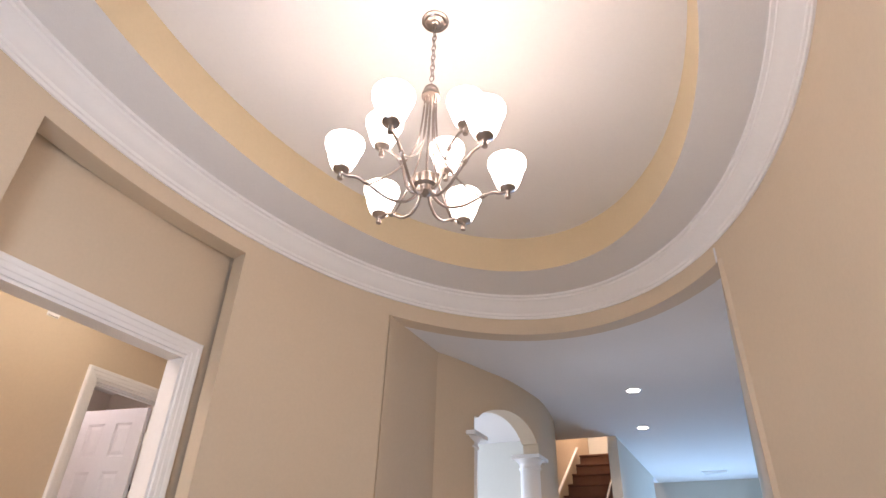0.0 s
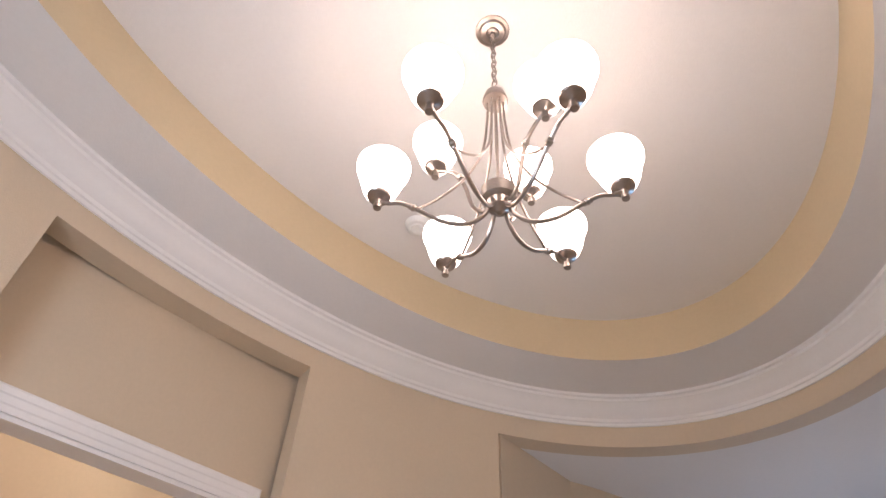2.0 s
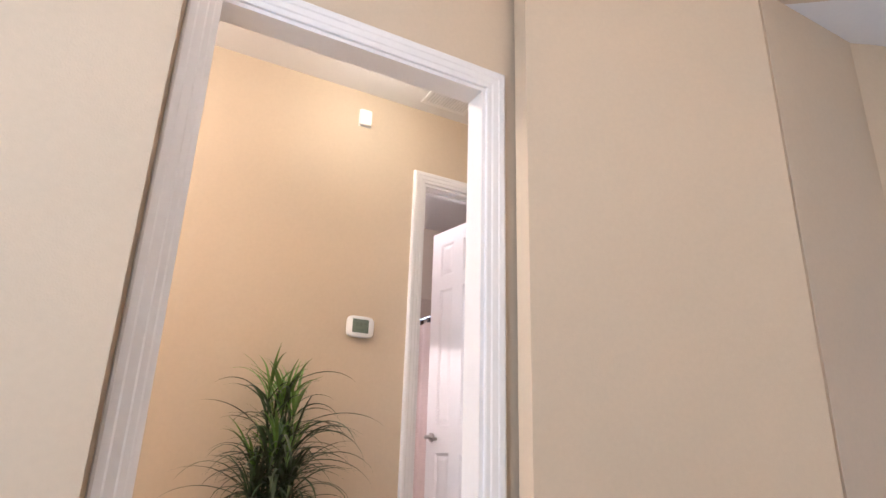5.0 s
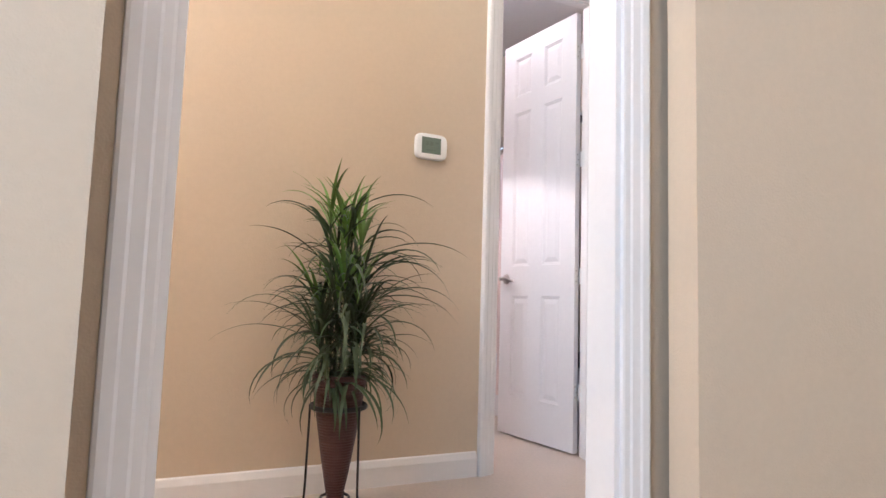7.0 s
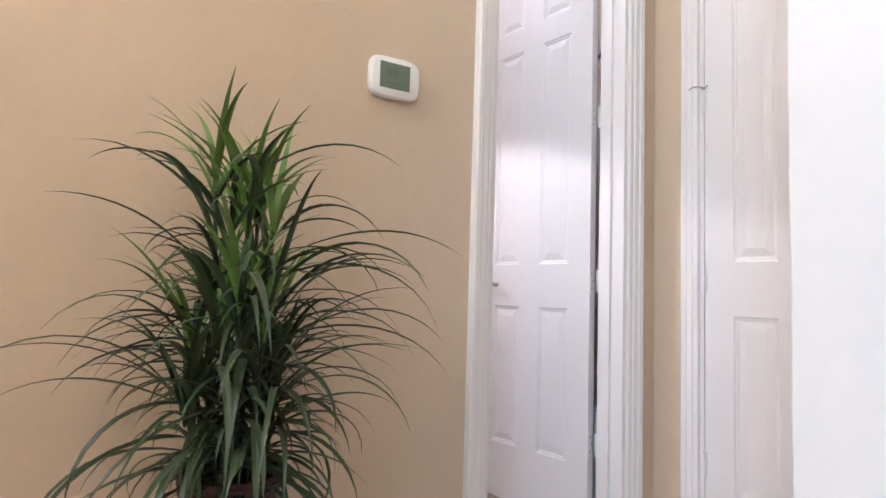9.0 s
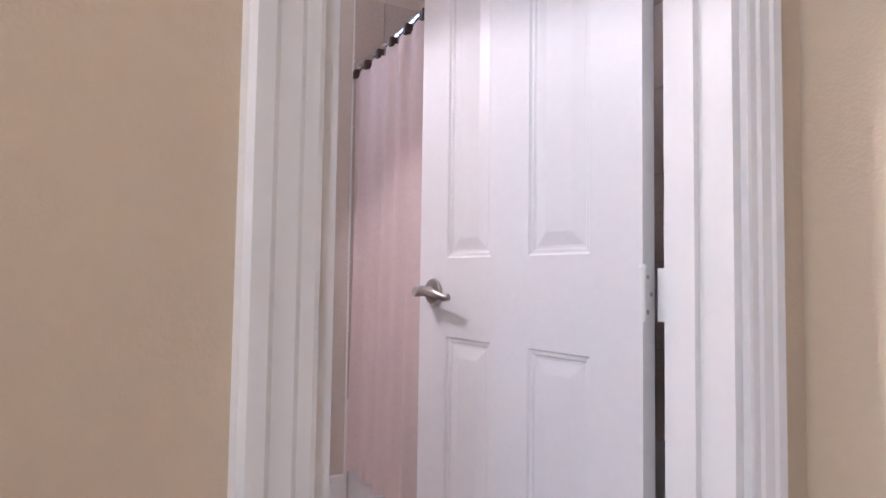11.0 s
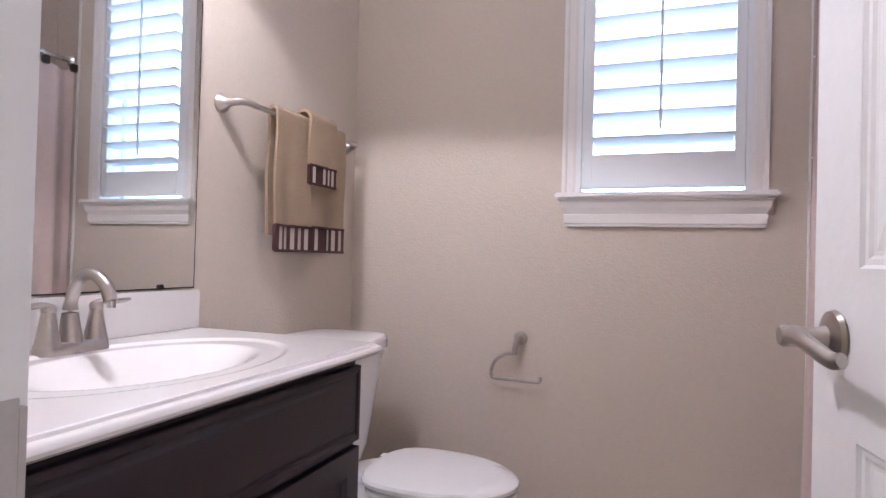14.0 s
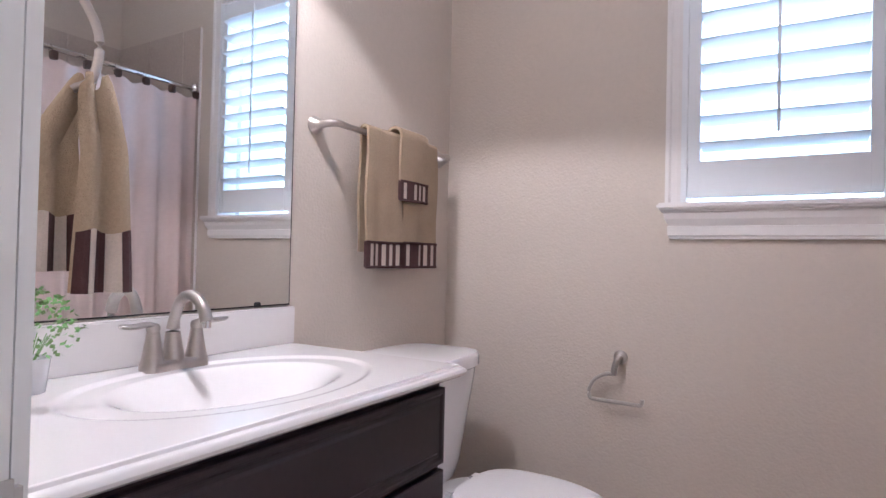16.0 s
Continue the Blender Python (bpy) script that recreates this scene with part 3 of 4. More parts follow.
for y0, y1, z0, z1 in ((-0.030, -0.014, 0.002, 0.022), (-0.010, 0.006, 0.002, 0.022), (0.016, 0.034, 0.012, 0.020), (-0.030, 0.020, -0.022, -0.016)):
    box(bm, 0.0262, 0.0266, y0, y1, z0, z1)
part("readout", bm, material("screen_segments", (0.10, 0.13, 0.10), 0.4), th)

cb = thing("chime_box", "small white rectangular chime cover high on the wall", "door chime", m=pose(XP, 1.781, 2.939))
part("cover", boxes((0.0, 0.028, -0.038, 0.038, -0.056, 0.056), bevel=0.004), PLASTIC, cb)
part("back_plate", boxes((0.0, 0.006, -0.042, 0.042, -0.060, 0.060), bevel=0.002), PLASTIC, cb)

vn = thing("ceiling_vent", "white slatted air vent in the corridor ceiling", "vent", m=pose(-3.46, 2.30, HC))
bm = boxes((-0.10, 0.10, -0.17, -0.145, -0.008, 0), (-0.10, 0.10, 0.145, 0.17, -0.008, 0), (-0.10, -0.075, -0.145, 0.145, -0.008, 0), (0.075, 0.10, -0.145, 0.145, -0.008, 0))
part("frame", bm, TRIM, vn)
for k in range(14):
    y = -0.135 + k * 0.0208
    bm = bmesh.new()
    strip(bm, [[(-0.075, y, -0.007), (0.075, y, -0.007)], [(-0.075, y + 0.014, -0.001), (0.075, y + 0.014, -0.001)], [(-0.075, y + 0.015, -0.002), (0.075, y + 0.015, -0.002)], [(-0.075, y + 0.001, -0.008), (0.075, y + 0.001, -0.008)]], closed=True)
    part("slat", bm, TRIM, vn)

# plant in a cone basket on an iron stand
PX, PY = -3.40, 1.386
pl = thing("potted_plant", "tall drooping grass plant in a woven cone basket on iron stand", "plant", m=pose(PX, PY, 0) @ Matrix.Diagonal((1.07, 1.07, 0.99, 1)))
bm = bmesh.new()
prof = [(0.0, 0.03), (0.022, 0.03)]
for k in range(46):
    z = 0.035 + k * 0.0112
    r = 0.022 + 0.083 * ((z - 0.03) / 0.51) ** 0.85
    prof += [(r - 0.0012, z), (r + 0.0022, z + 0.0056)]
prof += [(0.108, 0.552), (0.098, 0.552), (0.09, 0.50), (0, 0.50)]
prof = [(r * 0.96, z * 0.98) for r, z in prof]
lathe(bm, prof, n=30)
part("basket", bm, BASKET, pl, "dark red woven cone basket", smooth=False)
for zr, rr in ((0.415, 0.102), (0.06, 0.052)):
    bm = bmesh.new()
    tube(bm, [(rr * math.cos(2 * math.pi * k / 32), rr * math.sin(2 * math.pi * k / 32), zr) for k in range(33)], 0.006 if zr > 0.2 else 0.004, 8, 1.6)
    part("stand_ring", bm, IRON, pl, smooth=True)
for a in (-90, 30, 150):
    c, s_ = math.cos(radians(a)), math.sin(radians(a))
    bm = bmesh.new()
    tube(bm, smooth_path([(0.105 * c, 0.105 * s_, 0.425), (0.108 * c, 0.108 * s_, 0.25), (0.112 * c, 0.112 * s_, 0.08), (0.125 * c, 0.125 * s_, 0.004)], 6), 0.0042, 8)
    part("stand_leg", bm, IRON, pl, smooth=True)


def blade(bm, base, yaw, length, lift, droop, width, sway):
    """A grass blade that rises, bends over and tapers to a point."""
    n = 12
    p = Vector(base)
    pitch = lift
    ca, sa = math.cos(yaw), math.sin(yaw)
    left, mid, right = [], [], []
    for i in range(n + 1):
        f = i / n
        w = width * (0.35 + 1.3 * f) if f < 0.4 else width * 0.87 * (1 - ((f - 0.4) / 0.6) ** 1.6)
        w = max(w, 0.0004)
        side = Vector((-sa, ca, 0)) * w
        left.append(bm.verts.new(p - side + Vector((0, 0, w * 0.5))))
        mid.append(bm.verts.new(p))
        right.append(bm.verts.new(p + side + Vector((0, 0, w * 0.5))))
        step = length / n
        d = Vector((math.cos(pitch) * ca, math.cos(pitch) * sa, math.sin(pitch)))
        p = p + d * step
        pitch -= droop / n * (0.5 + 1.2 * f)
        ca, sa = math.cos(yaw + sway * f), math.sin(yaw + sway * f)
    for i in range(n):
        bm.faces.new((left[i], mid[i], mid[i + 1], left[i + 1]))
        bm.faces.new((mid[i], right[i], right[i + 1], mid[i + 1]))


rnd = random.Random(11)
stalks = []
for k in range(15):
    a = k * 2.4
    rr = 0.012 + 0.055 * math.sqrt((k + 0.5) / 15)
    stalks.append((rr * math.cos(a), rr * math.sin(a), rnd.uniform(0.16, 0.48) if k > 4 else rnd.uniform(0.50, 0.68)))
for sx, sy, hgt in stalks:
    bm = bmesh.new()
    bend = rnd.uniform(0.2, 0.9)
    pts = smooth_path([(sx, sy, 0.50), (sx * (1 + bend * 0.5), sy * (1 + bend * 0.5), 0.50 + hgt * 0.5), (sx * (1 + bend), sy * (1 + bend), 0.50 + hgt)], 4)
    tube(bm, pts, 0.0045, 6)
    part("stalk", bm, LEAF, pl)
    bm = bmesh.new()
    nb = 23
    for j in range(nb):
        f = j / nb
        z = 0.51 + hgt * f
        k = (z - 0.50) / hgt
        base = (sx * (1 + bend * k), sy * (1 + bend * k), z)
        yaw = j * 2.39996 + rnd.uniform(-0.4, 0.4)
        near_wall = math.cos(yaw) < -0.35
        ln = rnd.uniform(0.24, 0.52) * (0.65 if near_wall else 1.0) * (0.72 if f < 0.35 else 1.0)
        lift = radians((rnd.uniform(-8, 40) if f < 0.3 else rnd.uniform(8, 58)) + 24 * f)
        blade(bm, base, yaw, ln, lift, rnd.uniform(1.3, 2.6) * (1.1 - 0.35 * f), rnd.uniform(0.0065, 0.0115), rnd.uniform(-0.4, 0.4))
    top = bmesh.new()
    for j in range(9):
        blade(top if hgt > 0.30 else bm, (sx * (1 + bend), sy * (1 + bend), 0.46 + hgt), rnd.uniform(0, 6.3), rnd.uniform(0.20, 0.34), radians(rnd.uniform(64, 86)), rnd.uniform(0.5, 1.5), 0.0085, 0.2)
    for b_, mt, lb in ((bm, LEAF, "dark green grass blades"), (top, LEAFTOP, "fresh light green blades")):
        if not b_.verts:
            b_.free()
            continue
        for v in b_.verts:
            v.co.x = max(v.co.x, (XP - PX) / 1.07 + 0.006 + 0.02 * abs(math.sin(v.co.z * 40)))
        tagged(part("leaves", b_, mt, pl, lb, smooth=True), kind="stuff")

# ---- bathroom window ----
wn_ = new("window_bath")
tagged(wn_, "white window with plantation shutters, sill and moulded apron", "window", kind="structure")
XI = XW
bm = bmesh.new()
rows = []
prof = [(0.0, 0.0), (0.0, 0.010), (0.010, 0.013), (0.030, 0.014), (0.036, 0.020), (0.048, 0.020), (0.050, 0.0)]
for base_y, sg, top in ((WY0, -1, 0), (WY0, -1, 1), (WY1, 1, 1), (WY1, 1, 0)):
    rows.append([(XI + v, base_y + sg * u, WZ1 + u if top else WZ0) for u, v in prof])
vr = strip(bm, rows)
bm.faces.new(vr[0]), bm.faces.new(vr[-1])
part("window_frame", bm, TRIM, wn_)
part("lining", boxes((XI - 0.14, XI - 0.002, WY0, WY0 + 0.012, WZ0, WZ1), (XI - 0.14, XI - 0.002, WY1 - 0.012, WY1, WZ0, WZ1), (XI - 0.14, XI - 0.002, WY0, WY1, WZ1 - 0.012, WZ1)), TRIM, wn_)
part("window_sill", boxes((XI - 0.14, XI + 0.055, WY0 - 0.068, WY1 + 0.076, WZ0 - 0.022, WZ0), bevel=0.006), TRIM, wn_)
bm = bmesh.new()
prof = [(0.040, -0.025), (0.040, -0.034), (0.034, -0.040), (0.030, -0.062), (0.020, -0.082), (0.018, -0.088), (0.022, -0.090), (0.020, -0.124), (0.016, -0.128), (0.016, -0.136), (0.0, -0.138)]
rows = []
for y, out_ in ((WY0 - 0.055, 1), (WY1 + 0.063, -1)):
    rows.append([(XI + u, y + out_ * (0.040 - u) * 0.9 if u > 0 else y + out_ * 0.036, WZ0 + z * 0.86) for u, z in prof])
rows = [[(XI, p[1], p[2]) for p in rows[0]]] + rows + [[(XI, p[1], p[2]) for p in rows[1]]]
strip(bm, rows)
part("apron", bm, TRIM, wn_)
# shutter: hung frame, stiles, rails, louvers, tilt rod
SX = XI + 0.004
SY0, SY1 = WY0 + 0.006, WY1 - 0.006
part("shutter_frame", boxes((SX - 0.03, SX + 0.006, WY0, SY0 + 0.012, WZ0 + 0.002, WZ1 - 0.014), (SX - 0.03, SX + 0.006, SY1 - 0.012, WY1, WZ0 + 0.002, WZ1 - 0.014)), LOUVER, wn_)
YA, YB = 2.294, 2.75
shut = part("shutter_panel", boxes((SX - 0.026, SX, SY0 + 0.013, YA, WZ0 + 0.018, WZ1 - 0.02), (SX - 0.026, SX, YB, SY1 - 0.013, WZ0 + 0.018, WZ1 - 0.02), (SX - 0.025, SX - 0.001, YA, YB, WZ0 + 0.018, 1.445), (SX - 0.025, SX - 0.001, YA, YB, WZ1 - 0.10, WZ1 - 0.02), bevel=0.002), LOUVER, wn_, "white shutter panel")
nl = 11
for k in range(nl):
    z = 1.492 + k * 0.0845
    bm = bmesh.new()
    tilt = radians(-13)
    rows = []
    for y in (YA + 0.002, YB - 0.002):
        row = []
        for j in range(16):
            a = 2 * math.pi * j / 16
            u, v = 0.044 * math.cos(a), 0.0055 * math.sin(a)
            row.append((SX - 0.013 + u * math.cos(tilt) - v * math.sin(tilt), y, z + u * math.sin(tilt) * -1 + v * math.cos(tilt)))
        rows.append(row + row[:1])
    vr = strip(bm, rows)
    bm.faces.new(vr[0][:-1]), bm.faces.new(vr[1][:-1])
    part("louver", bm, LOUVER, shut, smooth=True)
bm = boxes((SX + 0.020, SX + 0.030, 2.514, 2.524, 1.518, 2.40), bevel=0.002)
part("tilt_rod", bm, LOUVER, shut)
for z in (1.45, 2.15):
    bm = boxes((SX + 0.004, SX + 0.009, SY0 + 0.003, SY0 + 0.021, z - 0.028, z + 0.028))
    lathe(bm, [(0, -0.028), (0.004, -0.028), (0.004, 0.028), (0, 0.028)], pose(SX + 0.009, SY0 + 0.012, z), 8)
    part("shutter_hinge", bm, LOUVER, shut)
glass = bpy.data.materials.new("window_glass")
glass.use_nodes = True
gb = glass.node_tree.nodes["Principled BSDF"]
gb.inputs["Transmission Weight"].default_value, gb.inputs["Roughness"].default_value, gb.inputs["IOR"].default_value = 1.0, 0.0, 1.1
pane = part("pane", boxes((XI - 0.115, XI - 0.111, WY0 + 0.012, WY1 - 0.012, WZ0, WZ1 - 0.012)), glass, wn_)
pane.visible_shadow = False
structure(part("backdrop_bath_window", boxes((XW - 1.3, XW - 1.25, 0.6, 4.9, 0.2, 4.2)), SKYGLOW), "bright daylight outside the window", "backdrop")

# ---- vanity ----
VX0, VY = -4.84, 1.875
wall_x("wall_mirror", XW - 0.14, XB, YM - 0.12, YM, HC, BATHTINT, None, "beige lightly textured bathroom wall")
vc = thing("vanity_cabinet", "dark espresso wood vanity cabinet under a white top", "vanity")
part("body", boxes((VX0, XV, YM + 0.004, VY - 0.02, 0.09, 0.73), (VX0, VX0 + 0.018, YM + 0.004, VY - 0.02, 0.73, 0.832), (VX0 + 0.018, XV, VY - 0.045, VY - 0.02, 0.73, 0.832), (VX0 + 0.02, XV, YM + 0.004, VY - 0.08, 0.0, 0.09)), ESPRESSO, vc)


def raised_front(name, x0, x1, z0, z1, y, parent, inset):
    bm = bmesh.new()
    rings = []
    for ins, d in ((0, -0.018), (0, -0.002), (0.003, 0.0), (0.012, 0.0), (0.018, -0.004), (0.026, -0.004), (0.032, 0.0)) if not inset else ((0, -0.018), (0, -0.002), (0.003, 0.0), (0.055, 0.0), (0.062, -0.009), (0.066, -0.009)):
        rings.append([bm.verts.new(p) for p in ((x0 + ins, y + d, z0 + ins), (x1 - ins, y + d, z0 + ins), (x1 - ins, y + d, z1 - ins), (x0 + ins, y + d, z1 - ins))])
    for p, q in zip(rings, rings[1:]):
        for k in range(4):
            bm.faces.new((p[k], p[(k + 1) % 4], q[(k + 1) % 4], q[k]))
    bm.faces.new(rings[-1])
    return part(name, bm, ESPRESSO, parent)


raised_front("drawer_front", VX0 + 0.004, XV - 0.03, 0.632, 0.808, VY, vc, False)
xm = (VX0 + XV) / 2
raised_front("door", VX0 + 0.004, xm - 0.02, 0.11, 0.617, VY, vc, True)
raised_front("door", xm - 0.014, XV - 0.03, 0.11, 0.617, VY, vc, True)

# moulded top with an oval bowl and splash back
TX0, TX1, TY0, TY1, TZ = -4.872, XV - 0.002, YM + 0.003, 1.902, 0.860
BXc, BYc, BA, BB = -4.44, 1.632, 0.25, 0.165
ct = thing("vanity_countertop", "white cultured marble vanity top with a moulded oval basin", "countertop")
bm = bmesh.new()


def top_z(x, y):
    d = math.hypot((x - BXc) / BA, (y - BYc) / BB)
    z = TZ
    if d < 1.0:
        z -= 0.105 * (1 - d * d) ** 1.35
    if d < 1.30:
        f = min(1.0, (1.30 - d) / 0.06)
        z -= 0.005 * f * f * (3 - 2 * f)
    return z


nx, ny = 150, 80
rows = []
for j in range(ny + 1):
    y = TY0 + (TY1 - 0.012 - TY0) * j / ny
    rows.append([(TX0 + 0.012 + (TX1 - TX0 - 0.012) * i / nx, y, top_z(TX0 + 0.012 + (TX1 - TX0 - 0.012) * i / nx, y)) for i in range(nx + 1)])
strip(bm, rows)
edge = [(0.0, 0.0), (0.004, -0.001), (0.006, -0.006), (0.011, -0.008), (0.016, -0.012), (0.018, -0.018), (0.016, -0.024), (0.008, -0.028), (0.006, -0.030), (-0.05, -0.030)]
xa, yb = TX0 + 0.012, TY1 - 0.012
strip(bm, [[(TX1, yb + u, TZ + z) for u, z in edge], [(xa - u, yb + u, TZ + z) for u, z in edge], [(xa - u, TY0, TZ + z) for u, z in edge]])
bmesh.ops.remove_doubles(bm, verts=bm.verts, dist=1e-5)
part("basin_top", bm, MARBLE, ct, smooth=True)
part("splash_back", boxes((TX0 + 0.006, TX1, TY0, TY0 + 0.018, TZ - 0.002, TZ + 0.104), bevel=0.004), MARBLE, ct)
bm = bmesh.new()
lathe(bm, [(0, 0.004), (0.014, 0.004), (0.020, 0.002), (0.022, 0)], pose(BXc, BYc, TZ - 0.114), 20)
part("drain", bm, NICKEL, ct, "brushed nickel drain", smooth=True)

# faucet
FX, FY = -4.45, YM + 0.08
fa = thing("faucet", "brushed nickel two-handle centreset faucet on the vanity top", "faucet", m=pose(FX, FY, TZ - 0.004))
bm = bmesh.new()
rings = []
for z, f in ((0.0, 1.0), (0.012, 0.99), (0.018, 0.93), (0.022, 0.82)):
    ring = []
    for k in range(36):
        a = 2 * math.pi * k / 36
        c, s_ = math.cos(a), math.sin(a)
        x = 0.052 * (1 if c > 0 else -1) * (abs(c) > 0.02) + 0.027 * c * f
        y = 0.026 * s_ * f * (1 - 0.25 * math.exp(-(x / 0.02) ** 2))
        ring.append((x, y, z))
    rings.append(ring + ring[:1])
vr = strip(bm, rings)
bm.faces.new(vr[-1][:-1])
part("base", bm, NICKEL, fa, smooth=True)
bm = bmesh.new()
pts = smooth_path([(0, -0.004, 0.015), (0, -0.008, 0.06), (0, -0.006, 0.105), (0, 0.018, 0.150), (0, 0.055, 0.160), (0, 0.088, 0.140), (0, 0.104, 0.108)], 7)
tube(bm, pts, [0.024 - 0.012 * min(1, i / 14) + 0.001 * max(0, i - 30) * 0.12 for i in range(len(pts))], 18)
part("spout", bm, NICKEL, fa, smooth=True)
bm = bmesh.new()
lathe(bm, [(0, 0), (0.009, 0), (0.009, 0.014), (0, 0.014)], pose(0, 0.104, 0.096), 14)
part("aerator", bm, CHROME, fa)
for sg in (-1, 1):
    bm = bmesh.new()
    lathe(bm, [(0.026, 0.018), (0.023, 0.024), (0.019, 0.045), (0.014, 0.075), (0.013, 0.082), (0.0125, 0.084), (0.0135, 0.086), (0.0135, 0.094), (0.010, 0.100), (0, 0.101)], pose(sg * 0.052, 0, 0), 24)
    handle = part("handle_post", bm, NICKEL, fa, smooth=True)
    bm = bmesh.new()
    pts = smooth_path([(sg * 0.046, 0, 0.096), (sg * 0.066, 0.001, 0.100), (sg * 0.090, 0.003, 0.098), (sg * 0.115, 0.006, 0.099), (sg * 0.128, 0.007, 0.101)], 6)
    tube(bm, pts, [0.010 + 0.003 * math.sin(math.pi * i / len(pts)) - 0.004 * (i / len(pts)) ** 3 for i in range(len(pts))], 14, 0.5)
    part("lever", bm, NICKEL, handle, smooth=True)
bm = bmesh.new()
tube(bm, [(0, -0.020, 0.02), (0, -0.020, 0.058)], 0.0025, 8)
lathe(bm, [(0, 0), (0.005, 0.001), (0.005, 0.008), (0, 0.01)], pose(0, -0.020, 0.056), 10)
part("pop_up_rod", bm, NICKEL, fa, smooth=True)

# mirror with bottom clip
mr = thing("mirror", "large frameless wall mirror above the vanity", "mirror")
part("glass", boxes((-4.853, XV - 0.01, YM + 0.001, YM + 0.006, 0.971, 2.13)), mirror_mat, mr)
part("edge", boxes((-4.8555, -4.853, YM + 0.001, YM + 0.0062, 0.970, 2.13), (-4.8555, XV - 0.01, YM + 0.001, YM + 0.0062, 0.9675, 0.971)), IRON, mr, "dark mirror edge")
for x in (-4.74, -4.0):
    part("clip", boxes((x - 0.009, x + 0.009, YM + 0.001, YM + 0.011, 0.967, 0.980), bevel=0.002), IRON, mr)

# towel bar and towels
BZ, BY = 1.50, YM + 0.068
tb = thing("towel_bar", "brushed nickel towel bar with flared ends on the wall", "towel bar")
bm = bmesh.new()
tube(bm, [(-5.00, BY, BZ), (-5.59, BY, BZ)], 0.0085, 14)
part("bar", bm, NICKEL, tb, smooth=True)
for x, sg in ((-4.943, -1), (-5.648, 1)):
    bm = bmesh.new()
    lathe(bm, [(0, 0), (0.027, 0), (0.028, 0.004), (0.022, 0.014), (0.015, 0.026), (0.012, 0.032)], pose(x, YM, BZ - 0.004, -90), 24)
    pts = smooth_path([(x, YM + 0.024, BZ - 0.004), (x + sg * 0.010, YM + 0.046, BZ), (x + sg * 0.035, YM + 0.064, BZ + 0.003), (x + sg * 0.075, BY, BZ)], 6)
    tube(bm, pts, [0.0125 - 0.003 * i / len(pts) for i in range(len(pts))], 14)
    part("post", bm, NICKEL, tb, smooth=True)


def hung_towel(name, label, x0, x1, front, back, y, z, bar, seedv, over=0.0):
    """A folded towel over the bar, with a striped hem in front."""
    t = thing(name, label, "towel", "towels on the bar")
    hem = bar
    r = 0.014 + over
    n = 14
    path = []
    for i in range(18):
        path.append((y + r + 0.0, z - front + hem + (front - hem) * i / 17))
    for i in range(1, 12):
        a = math.pi * i / 12
        path.append((y + r * math.cos(a), z + r * math.sin(a)))
    for i in range(16):
        path.append((y - r, z - back * i / 15))
    bm = bmesh.new()
    rows = []
    for py, pz in path:
        row = []
        for k in range(n + 1):
            f = k / n
            x = x0 + (x1 - x0) * f
            g = max(0.0, (z - pz)) * 0.012
            wob = g * (math.sin(f * 7 + seedv) + 0.6 * math.sin(f * 15 + 2 * seedv))
            row.append((x + 0.004 * math.sin(pz * 20 + seedv), py + wob * (1 if py > y else 0.3), pz))
        rows.append(row)
    strip(bm, rows)
    body = part("cloth", bm, TOWEL, t, smooth=True)
    sol = body.modifiers.new("thick", "SOLIDIFY")
    sol.thickness, sol.offset = 0.009, 0.0
    # striped hem
    nst = 11
    for k in range(nst):
        a, b = x0 + (x1 - x0) * k / nst, x0 + (x1 - x0) * (k + 1) / nst
        g0 = (front - hem) * 0.012
        def yy(x):
            f = (x - x0) / (x1 - x0)
            return y + r + g0 * (math.sin(f * 7 + seedv) + 0.6 * math.sin(f * 15 + 2 * seedv)) + 0.002
        bm = bmesh.new()
        strip(bm, [[(a, yy(a) - 0.007, z - front), (b, yy(b) - 0.007, z - front)], [(a, yy(a) + 0.004, z - front), (b, yy(b) + 0.004, z - front)], [(a, yy(a) + 0.004, z - front + hem + 0.002), (b, yy(b) + 0.004, z - front + hem + 0.002)], [(a, yy(a) - 0.007, z - front + hem + 0.002), (b, yy(b) - 0.007, z - front + hem + 0.002)]], closed=True)
        bmesh.ops.holes_fill(bm, edges=bm.edges, sides=4)
        part("hem_stripe", bm, (CREAM if k in (1, 3, 5, 7, 9) and not (k == 7 and seedv > 2) else BROWN), t, "striped woven hem" if k == 0 else "")
    for zz in (z - front, z - front + hem):
        bm = bmesh.new()
        tube(bm, [(x0 + (x1 - x0) * i / 10, yy(x0 + (x1 - x0) * i / 10) + 0.002, zz) for i in range(11)], 0.005, 8)
        part("hem_cord", bm, BROWN, t)


hung_towel("hand_towel", "tan terry hand towel with brown-striped hem over the bar", -5.282, -5.092, 0.432, 0.385, BY, BZ + 0.008, 0.078, 0.7)
hung_towel("hand_towel", "tan terry hand towel with brown-striped hem over the bar", -5.505, -5.290, 0.432, 0.38, BY, BZ + 0.008, 0.082, 2.3)
hung_towel("wash_cloth", "small tan wash cloth with striped hem laid over the hand towels", -5.412, -5.250, 0.212, 0.12, BY, BZ + 0.014, 0.062, 4.1, over=0.018)

# toilet
TXc = -5.247
tl = thing("toilet", "white ceramic toilet with its lid down", "toilet", m=pose(TXc, YM, 0) @ Matrix.Diagonal((1, 1, 1.14, 1)))


